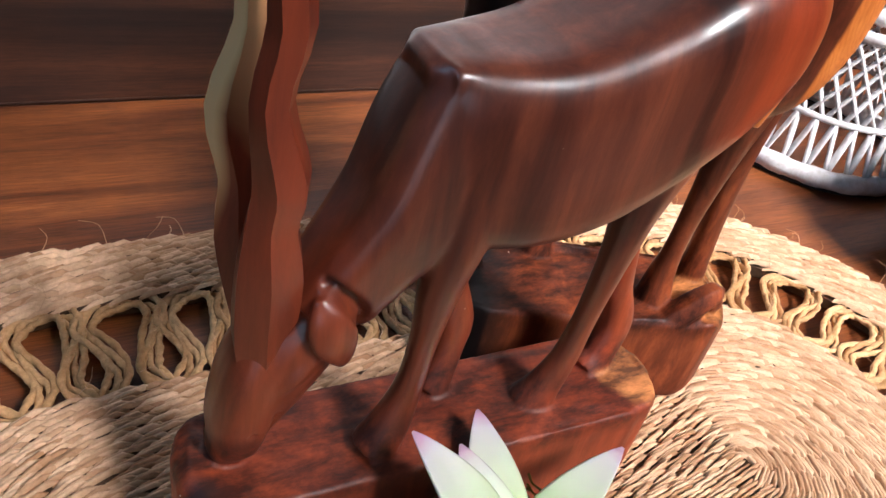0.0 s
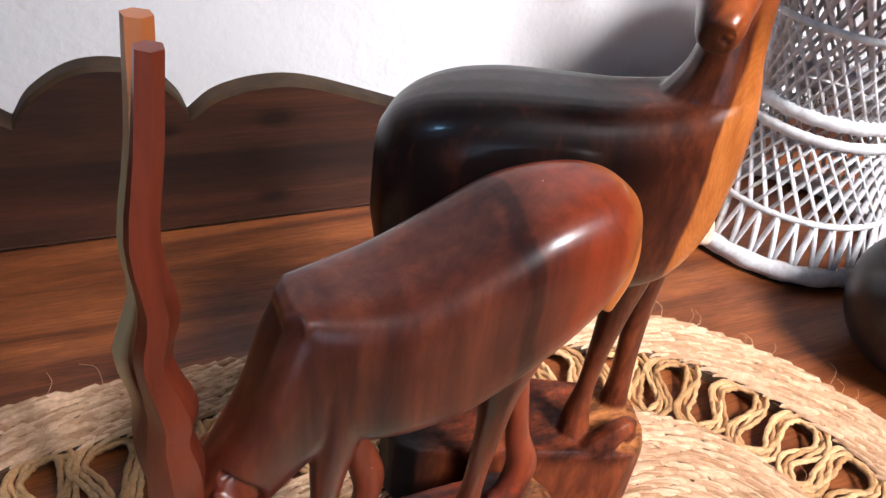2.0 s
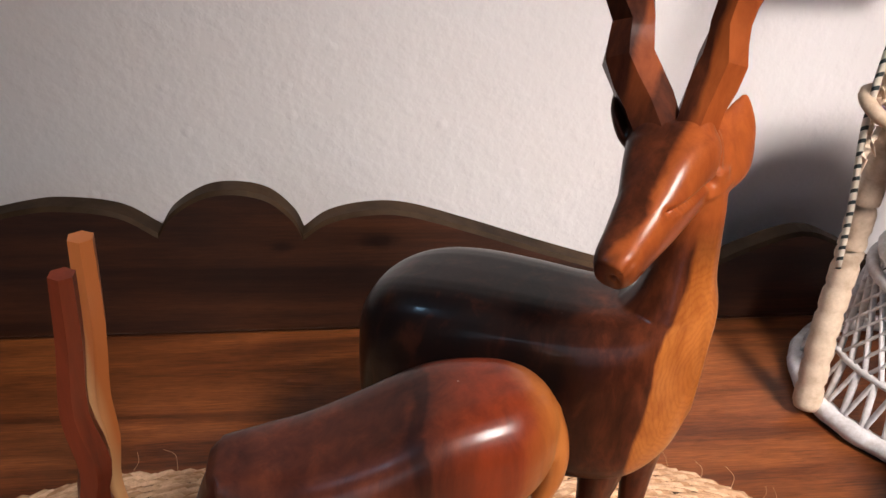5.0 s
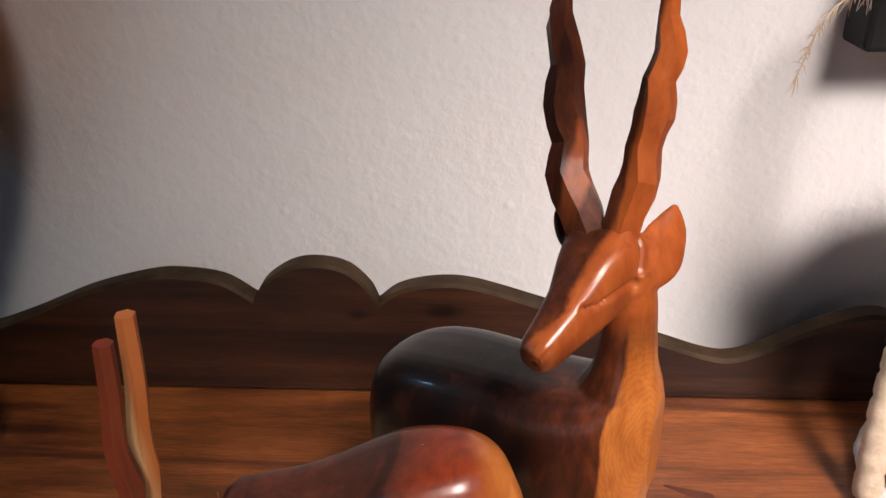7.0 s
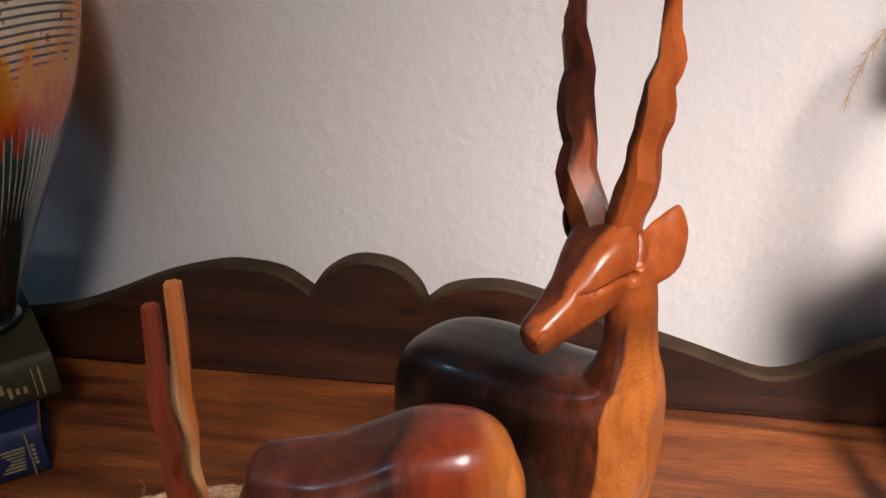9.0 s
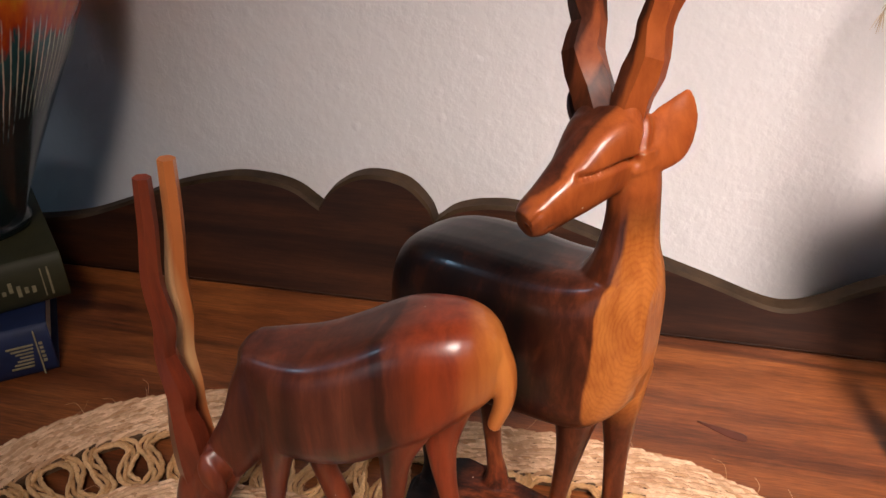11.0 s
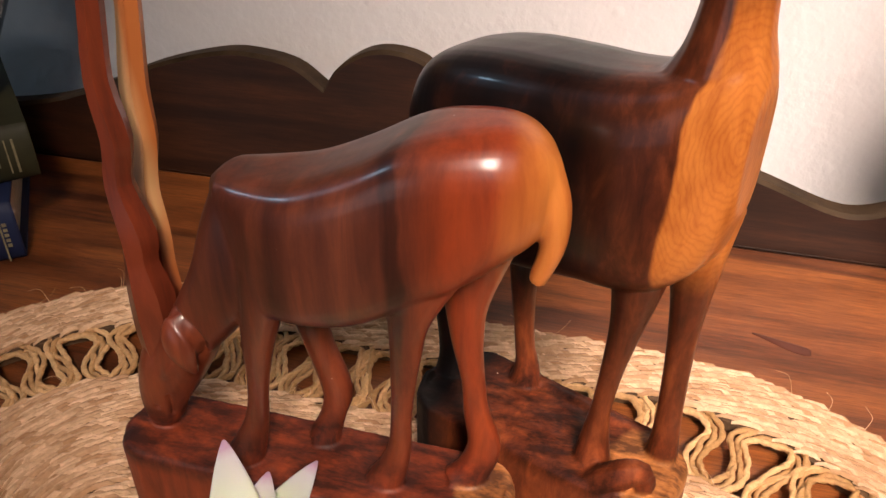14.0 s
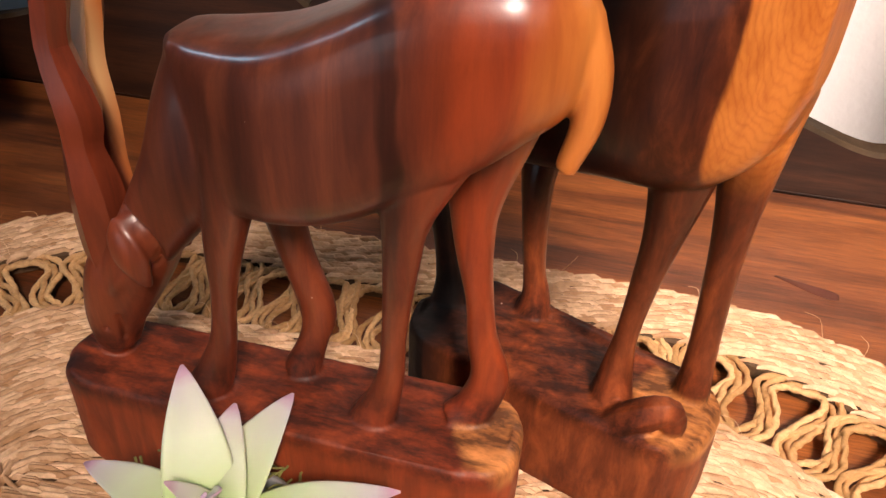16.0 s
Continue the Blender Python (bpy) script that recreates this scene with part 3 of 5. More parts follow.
def straw_mesh(seed):
    """One flat twisted straw, lying along x."""
    rnd = random.Random(seed)
    half, w, h = 0.0066 * rnd.uniform(0.8, 1.25), 0.00060 * rnd.uniform(0.8, 1.2), 0.0014 * rnd.uniform(0.8, 1.2)
    verts, faces = [], []
    for u, k1, dz in ((-1, 0.35, -0.0018), (-0.5, 0.95, 0.0), (0.45, 1.0, 0.0004), (1, 0.3, -0.0020)):
        for dw, dh in ((-1, -0.4), (-0.55, 0.75), (0.55, 0.85), (1, -0.4)):
            verts.append((u * half, dw * w * k1, dz + dh * h * (0.5 + 0.5 * k1)))
    for i in range(3):
        for j in range(3):
            faces.append((i * 4 + j, i * 4 + j + 1, i * 4 + j + 5, i * 4 + j + 4))
    faces += [(0, 1, 2, 3), (15, 14, 13, 12)]
    me = bpy.data.meshes.new("straw")
    me.from_pydata(verts, [], faces)
    me.update()
    me.shade_smooth()
    me.materials.append(STRAW)
    return me


def braid_rows(name, r0, r1, pitch, label):
    """Rows of short slanting straw stitches, three lanes to a braid."""
    rnd = random.Random(int(r0 * 1e5) + 3)
    verts, faces = [], []
    r = r0 + pitch / 2
    while r < r1:
        length = oval_length(r)
        count = max(6, int(length / 0.0078))
        for k in range(count):
            for lane in (-1, 0, 1):
                s = length * (k + 0.33 * lane + rnd.uniform(-0.15, 0.15)) / count
                x, y, a = oval(max(0.0008, r + lane * pitch * 0.32), s)
                a += 0.17 + rnd.uniform(-0.10, 0.10)
                ca, sa = math.cos(a), math.sin(a)
                half, w, h = 0.0066 * rnd.uniform(0.7, 1.35), 0.00060 * rnd.uniform(0.7, 1.3), 0.0014 * rnd.uniform(0.7, 1.25)
                z = 0.0078 + rnd.uniform(-0.0006, 0.0006)
                if 0.185 < x < 0.262 and 0.048 < y < 0.118 and name == "braided_centre" and len(near) < 300:
                    near.append(pose(x - 0.1, y - 0.07, z, rnd.uniform(-4, 4), 0, math.degrees(a)))
                    continue
                b = len(verts)
                for u, k1, dz in ((-1, 0.35, -0.0018), (-0.5, 0.95, 0.0), (0.45, 1.0, 0.0004), (1, 0.3, -0.0020)):
                    for dw, dh in ((-1, -0.4), (-0.55, 0.75), (0.55, 0.85), (1, -0.4)):
                        px, py = u * half, dw * w * k1
                        verts.append((x + px * ca - py * sa, y + px * sa + py * ca, z + dz + dh * h * (0.5 + 0.5 * k1)))
                for i in range(3):
                    for j in range(3):
                        faces.append((b + i * 4 + j, b + i * 4 + j + 1, b + i * 4 + j + 5, b + i * 4 + j + 4))
                faces.append((b, b + 1, b + 2, b + 3))
                faces.append((b + 15, b + 14, b + 13, b + 12))
        r += pitch
    ob = mesh_object(name, verts, faces, STRAW, placemat, label, True)
    ob.location = (-0.1, -0.07, 0)
    ob["kind"] = "stuff"


def oval_plate(name, r0, r1, z0, z1, mat):
    """The solid core under the stitches, with rounded rims, coloured dark for the shade in the gaps."""
    verts, faces, n = [], [], 160
    rings = [(r0, z0), (r0, z1 - 0.001), (r0 + 0.0015, z1), (r1 - 0.002, z1), (r1, z1 - 0.002), (r1, z0)] if r0 > 0.002 else [(0.0005, z1), (r1 - 0.002, z1), (r1, z1 - 0.002), (r1, z0)]
    for r, z in rings:
        L = oval_length(r)
        for k in range(n):
            # equal steps of angle round the oval keep the rings matched
            kk = k / n
            x, y, a = oval(r, L * kk) if False else oval_by_share(r, kk)
            verts.append((x, y, z))
    m = len(rings)
    for i in range(m - 1):
        for k in range(n):
            faces.append((i * n + k, (i + 1) * n + k, (i + 1) * n + (k + 1) % n, i * n + (k + 1) % n))
    if r0 <= 0.002:
        faces.append(tuple(range(n)))
    ob = mesh_object(name, verts, faces, mat, placemat)
    ob.location = (-0.1, -0.07, 0)


def oval_by_share(r, k):
    """The same share of the straights and of the bends at every radius."""
    L, q = MAT_B - MAT_A, math.pi * r
    if k < 0.25:
        return oval(r, L * k / 0.25)
    if k < 0.5:
        return oval(r, L + q * (k - 0.25) / 0.25)
    if k < 0.75:
        return oval(r, L + q + L * (k - 0.5) / 0.25)
    return oval(r, 2 * L + q + q * (k - 0.75) / 0.25 * 0.99999)


R_DISC, R_RING, R_OUT = 0.0800, 0.1185, 0.1470
oval_plate("core", 0.0, R_DISC, 0.0006, 0.0066, SHADED_STRAW_CORE)
oval_plate("rim_core", R_RING, R_OUT, 0.0006, 0.0066, SHADED_STRAW_CORE)
braid_rows("braided_centre", 0.0, R_DISC, 0.0036, "braided straw centre wound in an oval spiral")
braid_rows("braided_rim", R_RING, R_OUT, 0.0036, "braided straw rim")


def loop_meshes(seed):
    """One open loop of the band: four loosely twisted strands, out to the rim and back, each a mesh."""
    rnd = random.Random(seed)
    depth = R_RING - R_DISC
    w = 0.0094 * rnd.uniform(0.92, 1.06)
    lean = rnd.uniform(-0.0015, 0.0015)
    path = catmull([(-0.0125, -0.003), (-0.0078, 0.001), (-0.0036, 0.009), (-0.0062, depth * 0.52), (-w, depth * 0.78), (-w * 0.55 + lean, depth * 1.0), (w * 0.55 + lean, depth * 1.0),
                    (w, depth * 0.78), (0.0062, depth * 0.52), (0.0036, 0.009), (0.0078, 0.001), (0.0125, -0.003)], 13)
    n, out = len(path), []
    for strand in (-1.5, -0.5, 0.5, 1.5):
        verts, faces, segs = [], [], 12
        for i in range(n):
            t = path[min(i + 1, n - 1)] - path[max(i - 1, 0)]
            t = t / np.linalg.norm(t)
            side = np.array((-t[1], t[0]))
            wav = 0.0007 * math.sin(i * 0.21 + strand * 2 + seed)
            x, y = path[i] + side * (strand * 0.00165 + wav)
            z = 0.0044 + 0.0013 * math.sin(math.pi * i / (n - 1)) * (1 if abs(strand) > 1 else 0.35) + 0.0006 * math.cos(i * 0.19 + strand * 2)
            ph = i * 0.42 + strand
            for k in range(segs):
                a = 2 * math.pi * k / segs
                r = 0.00116 * (0.64 + 0.44 * abs(math.cos(a - ph)) + 0.10 * math.sin(4 * a - 2 * ph) + 0.05 * math.sin(i * 1.7 + strand))
                verts.append((x + side[0] * r * math.cos(a), y + side[1] * r * math.cos(a), z + r * math.sin(a)))
        for i in range(n - 1):
            for k in range(segs):
                faces.append((i * segs + k, i * segs + (k + 1) % segs, (i + 1) * segs + (k + 1) % segs, (i + 1) * segs + k))
        me = bpy.data.meshes.new("cord")
        me.from_pydata(verts, [], faces)
        me.update()
        me.shade_smooth()
        me.materials.append(CORD)
        out.append(me)
    return out


loops = [loop_meshes(i) for i in range(5)]
LOOP_COUNT = 42
for i in range(LOOP_COUNT):
    x, y, a = oval(R_DISC, oval_length(R_DISC) * (i + 0.5) / LOOP_COUNT)
    wide = (oval_length(0.097) / LOOP_COUNT) / 0.0215
    m = pose(x - 0.1, y - 0.07, 0.0, 0, 0, math.degrees(a) + random.uniform(-5, 5)) @ Matrix.Diagonal((wide * random.uniform(0.92, 1.06), 1, 1, 1))
    for me in loops[i % 5]:
        ob = new("cord", me)
        ob.parent = placemat
        ob.matrix_local = m


def fibres():
    """Loose straw ends that stand off the mat."""
    rnd = random.Random(8)
    verts, faces = [], []
    for _ in range(150):
        ring = rnd.choice((R_DISC, R_OUT, R_RING, R_OUT - 0.004))
        x, y, a = oval(ring, rnd.uniform(0, oval_length(ring)))
        d = a + rnd.uniform(-1.2, 1.2) + math.pi / 2
        l = rnd.uniform(0.004, 0.014)
        rise = rnd.uniform(0.0, 0.005)
        rows = [(x, y, 0.0085, 0.00012), (x + l * 0.5 * math.cos(d), y + l * 0.5 * math.sin(d), 0.009 + rise, 0.0001), (x + l * math.cos(d + 0.4), y + l * math.sin(d + 0.4), 0.0085 + rise * 1.1, 0.00006)]
        tube(rows, verts, faces, 4, 3)
    ob = mesh_object("loose_fibre", verts, faces, STRAW, placemat)
    ob.location = (-0.1, -0.07, 0)
    ob["kind"] = "stuff"


fibres()


# ---------------------------------------------------------------- the two carved antelopes
def rounded_outline(cx, cy, dx, dy, hl, hw, corner, n=9, seed=0, rough=0.0):
    """A level outline: a long rounded block along (dx, dy)."""
    rnd = random.Random(seed)
    pts = []
    for qx, qy, a0 in ((1, 1, 0), (-1, 1, 90), (-1, -1, 180), (1, -1, 270)):
        for i in range(n):
            a = radians(a0 + 90 * i / (n - 1))
            u = qx * (hl - corner) + corner * math.cos(a) + rnd.uniform(-rough, rough)
            v = qy * (hw - min(corner, hw)) + min(corner, hw) * math.sin(a) + rnd.uniform(-rough, rough)
            pts.append((cx + u * dx - v * dy, cy + u * dy + v * dx))
    return pts


def grazing_antelope():
    V, F = [], []
    Y = (0, 1, 0)
    # trunk from the rump to the shoulder
    tube([(0.1555, 0.099, 0.1460, 0.005, 0.0075), (0.1520, 0.099, 0.1450, 0.0110, 0.0130), (0.1455, 0.099, 0.1440, 0.0160, 0.0175), (0.1350, 0.099, 0.1400, 0.0183, 0.0210), (0.1220, 0.099, 0.1347, 0.0193, 0.0230),
          (0.1070, 0.099, 0.1268, 0.0192, 0.0228), (0.0920, 0.099, 0.1217, 0.0178, 0.0214), (0.0790, 0.099, 0.1208, 0.0148, 0.0202), (0.0700, 0.099, 0.1224, 0.0110, 0.0180), (0.0660, 0.099, 0.1270, 0.006, 0.012)], V, F, 40, 6, Y, lambda u: 2.4 + 2.4 * min(1.0, max(0.0, (u - 0.22) / 0.3)), 0.0, True)
    # squared-off withers
    tube([(0.095, 0.099, 0.1378, 0.006, 0.003), (0.080, 0.099, 0.1378, 0.0092, 0.0034), (0.0690, 0.0985, 0.1362, 0.0100, 0.0035)], V, F, 24, 4, Y, 5.0, 0.0, True)
    # neck and head, bent down to the plinth
    tube([(0.0800, 0.099, 0.136, 0.0110, 0.0125), (0.0745, 0.0985, 0.122, 0.0125, 0.0130), (0.0680, 0.0975, 0.108, 0.0120, 0.0115), (0.0600, 0.097, 0.096, 0.0105, 0.0100), (0.0520, 0.0965, 0.085, 0.0095, 0.0085)], V, F, 28, 6, Y, 3.6)
    tube([(0.0560, 0.0965, 0.092, 0.007, 0.006), (0.0490, 0.096, 0.080, 0.0095, 0.0090), (0.0420, 0.0955, 0.067, 0.0085, 0.0088), (0.0370, 0.095, 0.056, 0.0068, 0.0070), (0.0345, 0.095, 0.0480, 0.0060, 0.0058), (0.034, 0.095, 0.0435, 0.004, 0.004)], V, F, 16, 6, Y, 2.4)
    # brow running into the horn bases
    tube([(0.0430, 0.0955, 0.084, 0.0060, 0.0055), (0.0400, 0.0955, 0.071, 0.0088, 0.0080), (0.0366, 0.0952, 0.058, 0.0080, 0.0076), (0.0350, 0.0950, 0.047, 0.0062, 0.0056)], V, F, 20, 5, Y, 2.6)
    # long wavy horns with cut tips, hewn in facets
    HV, HF = [], []
    tube([(0.0405, 0.0945, 0.062, 0.0052, 0.0042), (0.0400, 0.094, 0.080, 0.0066, 0.0066), (0.0407, 0.0935, 0.098, 0.0066, 0.0070), (0.0405, 0.093, 0.110, 0.0050, 0.0052), (0.0418, 0.093, 0.119, 0.0058, 0.0054), (0.0393, 0.093, 0.134, 0.0042, 0.0037),
          (0.0418, 0.093, 0.147, 0.0043, 0.0038), (0.0404, 0.093, 0.163, 0.0036, 0.0031), (0.0433, 0.093, 0.182, 0.0032, 0.0027), (0.0455, 0.0925, 0.2005, 0.0028, 0.0024)], HV, HF, 6, 3, (0, 1, 0), 2.0, 0.035)
    tube([(0.0415, 0.0985, 0.068, 0.0050, 0.0045), (0.0395, 0.1015, 0.085, 0.0056, 0.0056), (0.0373, 0.104, 0.100, 0.0051, 0.0053), (0.0377, 0.1055, 0.112, 0.0048, 0.0043), (0.0362, 0.1065, 0.126, 0.0047, 0.0050), (0.0397, 0.107, 0.141, 0.0040, 0.0033),
          (0.0398, 0.107, 0.156, 0.0041, 0.0036), (0.0431, 0.107, 0.177, 0.0034, 0.0031), (0.0450, 0.1072, 0.2005, 0.0030, 0.0028)], HV, HF, 6, 3, (0, 1, 0), 2.0, 0.035)
    # ears laid along the cheeks, and the brow
    for q in (1, -1):
        y = lambda d: 0.0963 - q * d
        tube([(0.0490, y(0.0085), 0.0940, 0.0010, 0.0012), (0.0502, y(0.0100), 0.0900, 0.0020, 0.0040), (0.0522, y(0.0108), 0.0845, 0.0021, 0.0050), (0.0540, y(0.0104), 0.0790, 0.0018, 0.0032), (0.0550, y(0.0094), 0.0752, 0.0010, 0.0010)], V, F, 18, 6, (0, 1, 0))
        tube([(0.0500, y(0.0085), 0.0800, 0.0016, 0.0016), (0.0455, y(0.0088), 0.0735, 0.0020, 0.0022), (0.0400, y(0.0072), 0.0660, 0.0012, 0.0012)], V, F, 8, 4)
    # legs
    tube([(0.080, 0.092, 0.115, 0.008, 0.009), (0.0785, 0.0905, 0.104, 0.0065, 0.0068), (0.076, 0.0895, 0.090, 0.0048, 0.0050), (0.0745, 0.0885, 0.075, 0.0033, 0.0034), (0.073, 0.088, 0.062, 0.0034, 0.0036), (0.070, 0.0875, 0.051, 0.0046, 0.0052), (0.0665, 0.087, 0.043, 0.0060, 0.0062)], V, F, 12, 5, Y)
    tube([(0.080, 0.107, 0.112, 0.008, 0.009), (0.0825, 0.1065, 0.098, 0.0058, 0.0062), (0.087, 0.1055, 0.080, 0.0044, 0.0048), (0.0925, 0.1045, 0.063, 0.0042, 0.0052), (0.0915, 0.1025, 0.054, 0.0036, 0.0042), (0.088, 0.101, 0.043, 0.0050, 0.0055)], V, F, 12, 5, Y)
    tube([(0.125, 0.091, 0.125, 0.009, 0.012), (0.1215, 0.089, 0.108, 0.0062, 0.0062), (0.1205, 0.088, 0.095, 0.0040, 0.0044), (0.119, 0.088, 0.075, 0.0030, 0.0032), (0.118, 0.0885, 0.060, 0.0034, 0.0036), (0.1155, 0.089, 0.050, 0.0042, 0.0048), (0.1125, 0.0895, 0.042, 0.0058, 0.0066)], V, F, 12, 5, Y)
    tube([(0.135, 0.106, 0.125, 0.009, 0.012), (0.1335, 0.104, 0.105, 0.0058, 0.0066), (0.1345, 0.102, 0.093, 0.0044, 0.0048), (0.137, 0.1, 0.080, 0.0034, 0.0036), (0.1385, 0.099, 0.069, 0.0036, 0.0040), (0.1415, 0.098, 0.057, 0.0044, 0.0052), (0.1385, 0.0965, 0.047, 0.0044, 0.0056), (0.135, 0.0955, 0.042, 0.0052, 0.0064)], V, F, 12, 5, Y)
    # short tail
    tube([(0.1510, 0.0985, 0.150, 0.006, 0.006), (0.1555, 0.0980, 0.141, 0.0058, 0.0042), (0.1560, 0.0970, 0.131, 0.0048, 0.0034), (0.1530, 0.0960, 0.1205, 0.0034, 0.0024)], V, F, 12, 5, Y)
    # plinth
    slab(rounded_outline(0.087, 0.0925, 1.0, -0.02, 0.0655, 0.0155, 0.013, 9, 3, 0.0003), 0.0092, 0.0435, V, F, lambda x, y: 0.0012 * math.sin(x * 300) + 0.0008 * math.sin(y * 500))
    ob = fused("grazing_antelope_statue", V, F, np.array((0.09, 0.095, 0.0092)), SMALL_WOOD, 0.00062, 5, (
        (((0.0500, 0.0885, 0.0970), (0.0552, 0.0868, 0.0935), (0.0588, 0.0868, 0.0870), (0.0590, 0.0880, 0.0800)), 0.0012, 0.0028),
        (((0.0428, 0.0879, 0.0616), (0.0409, 0.0902, 0.0522)), 0.0008, 0.0012),
        (((0.0375, 0.0885, 0.0560),), 0.0009, 0.0010)), (HV, HF))
    return tagged(ob, "polished red-brown wooden grazing antelope carving on a plinth", "statue", "carved antelopes")


def standing_antelope():
    V, F = [], []
    D = (0.885, -0.467)
    N = (0.467, 0.885, 0)
    at = lambda s, off=0.0: (0.110 + s * D[0] + off * N[0], 0.159 + s * D[1] + off * N[1])
    rows = []
    for s, zt, zb, w in ((-0.001, 0.148, 0.118, 0.009), (0.004, 0.156, 0.102, 0.017), (0.014, 0.1620, 0.098, 0.0215), (0.030, 0.1655, 0.101, 0.0232), (0.048, 0.1668, 0.104, 0.0224), (0.064, 0.1676, 0.107, 0.0206),
                         (0.078, 0.1700, 0.109, 0.0190), (0.089, 0.174, 0.114, 0.0165), (0.097, 0.178, 0.124, 0.0115), (0.101, 0.172, 0.138, 0.006)):
        rows.append((*at(s), (zt + zb) / 2, w, (zt - zb) / 2))
    tube(rows, V, F, 48, 6, N, lambda u: 2.6 + 1.3 * min(1.0, max(0.0, (u - 0.08) / 0.2)) * min(1.0, max(0.0, (1.0 - u) / 0.25)), 0.0, True)
    # keel of the chest, running down between the fore legs
    tube([(0.190, 0.115, 0.165, 0.010, 0.009), (0.190, 0.1145, 0.145, 0.011, 0.009), (0.1875, 0.115, 0.130, 0.008, 0.007), (0.1845, 0.115, 0.117, 0.004, 0.004)], V, F, 14, 5, N)
    # neck
    tube([(0.186, 0.120, 0.156, 0.015, 0.016), (0.189, 0.1175, 0.170, 0.0125, 0.0125), (0.1893, 0.117, 0.181, 0.0095, 0.0092), (0.1893, 0.117, 0.191, 0.0078, 0.0080), (0.1885, 0.1175, 0.201, 0.0075, 0.0080), (0.186, 0.118, 0.211, 0.008, 0.009)], V, F, 18, 6, N)
    # head, turned back over the flank
    HS = (0.75, -0.66, 0)
    tube([(0.1895, 0.1240, 0.2155, 0.0050, 0.0055), (0.1845, 0.1190, 0.2138, 0.0090, 0.0104), (0.1788, 0.1133, 0.2097, 0.0090, 0.0112), (0.1723, 0.1063, 0.2044, 0.0078, 0.0088), (0.1665, 0.1000, 0.2003, 0.0062, 0.0066), (0.1622, 0.0952, 0.1976, 0.0052, 0.0053), (0.1602, 0.0930, 0.1966, 0.0036, 0.0040)], V, F, 28, 6, HS, 2.7)
    # brow swelling into the horn bases
    tube([(0.1695, 0.1065, 0.2075, 0.0050, 0.0040), (0.1735, 0.1130, 0.2125, 0.0066, 0.0062), (0.1760, 0.1190, 0.2170, 0.0066, 0.0066), (0.1746, 0.1240, 0.2243, 0.0036, 0.0034)], V, F, 20, 5, HS, 2.3)
    tube([(0.1750, 0.1075, 0.2090, 0.0056, 0.0030), (0.1800, 0.1122, 0.2140, 0.0068, 0.0048), (0.1838, 0.1167, 0.2190, 0.0060, 0.0056), (0.1859, 0.1194, 0.2250, 0.0032, 0.0034)], V, F, 20, 5, HS, 2.3)
    # cupped ear with a rolled lower edge
    EN = (0.25, -0.92, 0.3)
    tube([(0.1868, 0.1118, 0.2070, 0.0020, 0.0026), (0.1912, 0.1148, 0.2098, 0.0022, 0.0054), (0.1956, 0.1194, 0.2138, 0.0022, 0.0078), (0.1988, 0.1245, 0.2188, 0.0018, 0.0062), (0.2002, 0.1272, 0.2228, 0.0013, 0.0034), (0.2008, 0.1285, 0.2255, 0.0006, 0.0008)], V, F, 24, 6, EN)
    tube([(0.1868, 0.1105, 0.2068, 0.0022, 0.0016), (0.1920, 0.1140, 0.2078, 0.0026, 0.0020), (0.1975, 0.1195, 0.2110, 0.0022, 0.0018), (0.1998, 0.1240, 0.2165, 0.0014, 0.0012)], V, F, 14, 5, EN)
    # the far ear
    tube([(0.1760, 0.1210, 0.2120, 0.0020, 0.0028), (0.1722, 0.1262, 0.2150, 0.0022, 0.0060), (0.1706, 0.1310, 0.2200, 0.0018, 0.0056), (0.1700, 0.1340, 0.2250, 0.0008, 0.0010)], V, F, 16, 5, (0.80, -0.55, 0.2))
    # long wavy horns, hewn in long facets
    HV, HF = [], []
    tube([(0.1775, 0.1185, 0.2150, 0.0066, 0.0060), (0.1745, 0.1245, 0.2250, 0.0068, 0.0064), (0.1702, 0.1308, 0.2340, 0.0071, 0.0060), (0.1714, 0.1345, 0.2420, 0.0058, 0.0050), (0.1693, 0.1380, 0.2520, 0.0068, 0.0056), (0.1705, 0.1405, 0.2620, 0.0052, 0.0047),
          (0.1682, 0.1435, 0.2720, 0.0050, 0.0041), (0.1687, 0.1460, 0.2800, 0.0035, 0.0032), (0.1680, 0.1490, 0.2890, 0.0029, 0.0026), (0.1672, 0.1510, 0.2970, 0.0025, 0.0021)], HV, HF, 6, 2, (0.8, -0.6, 0), 2.0, 0.07)
    tube([(0.1830, 0.1175, 0.2140, 0.0058, 0.0056), (0.1860, 0.1196, 0.2260, 0.0056, 0.0062), (0.1890, 0.1205, 0.2370, 0.0063, 0.0055), (0.1892, 0.1215, 0.2450, 0.0049, 0.0046), (0.1916, 0.1230, 0.2530, 0.0060, 0.0049), (0.1924, 0.1245, 0.2620, 0.0047, 0.0044),
          (0.1949, 0.1265, 0.2690, 0.0044, 0.0038), (0.1942, 0.1295, 0.2770, 0.0032, 0.0030), (0.1950, 0.1320, 0.2890, 0.0027, 0.0024)], HV, HF, 6, 2, (0.8, -0.6, 0), 2.0, 0.07)
    rnd = random.Random(4)
    for k in range(24, len(HV)):
        HV[k] = HV[k] + np.array([rnd.uniform(-0.0004, 0.0004) for _ in range(3)])
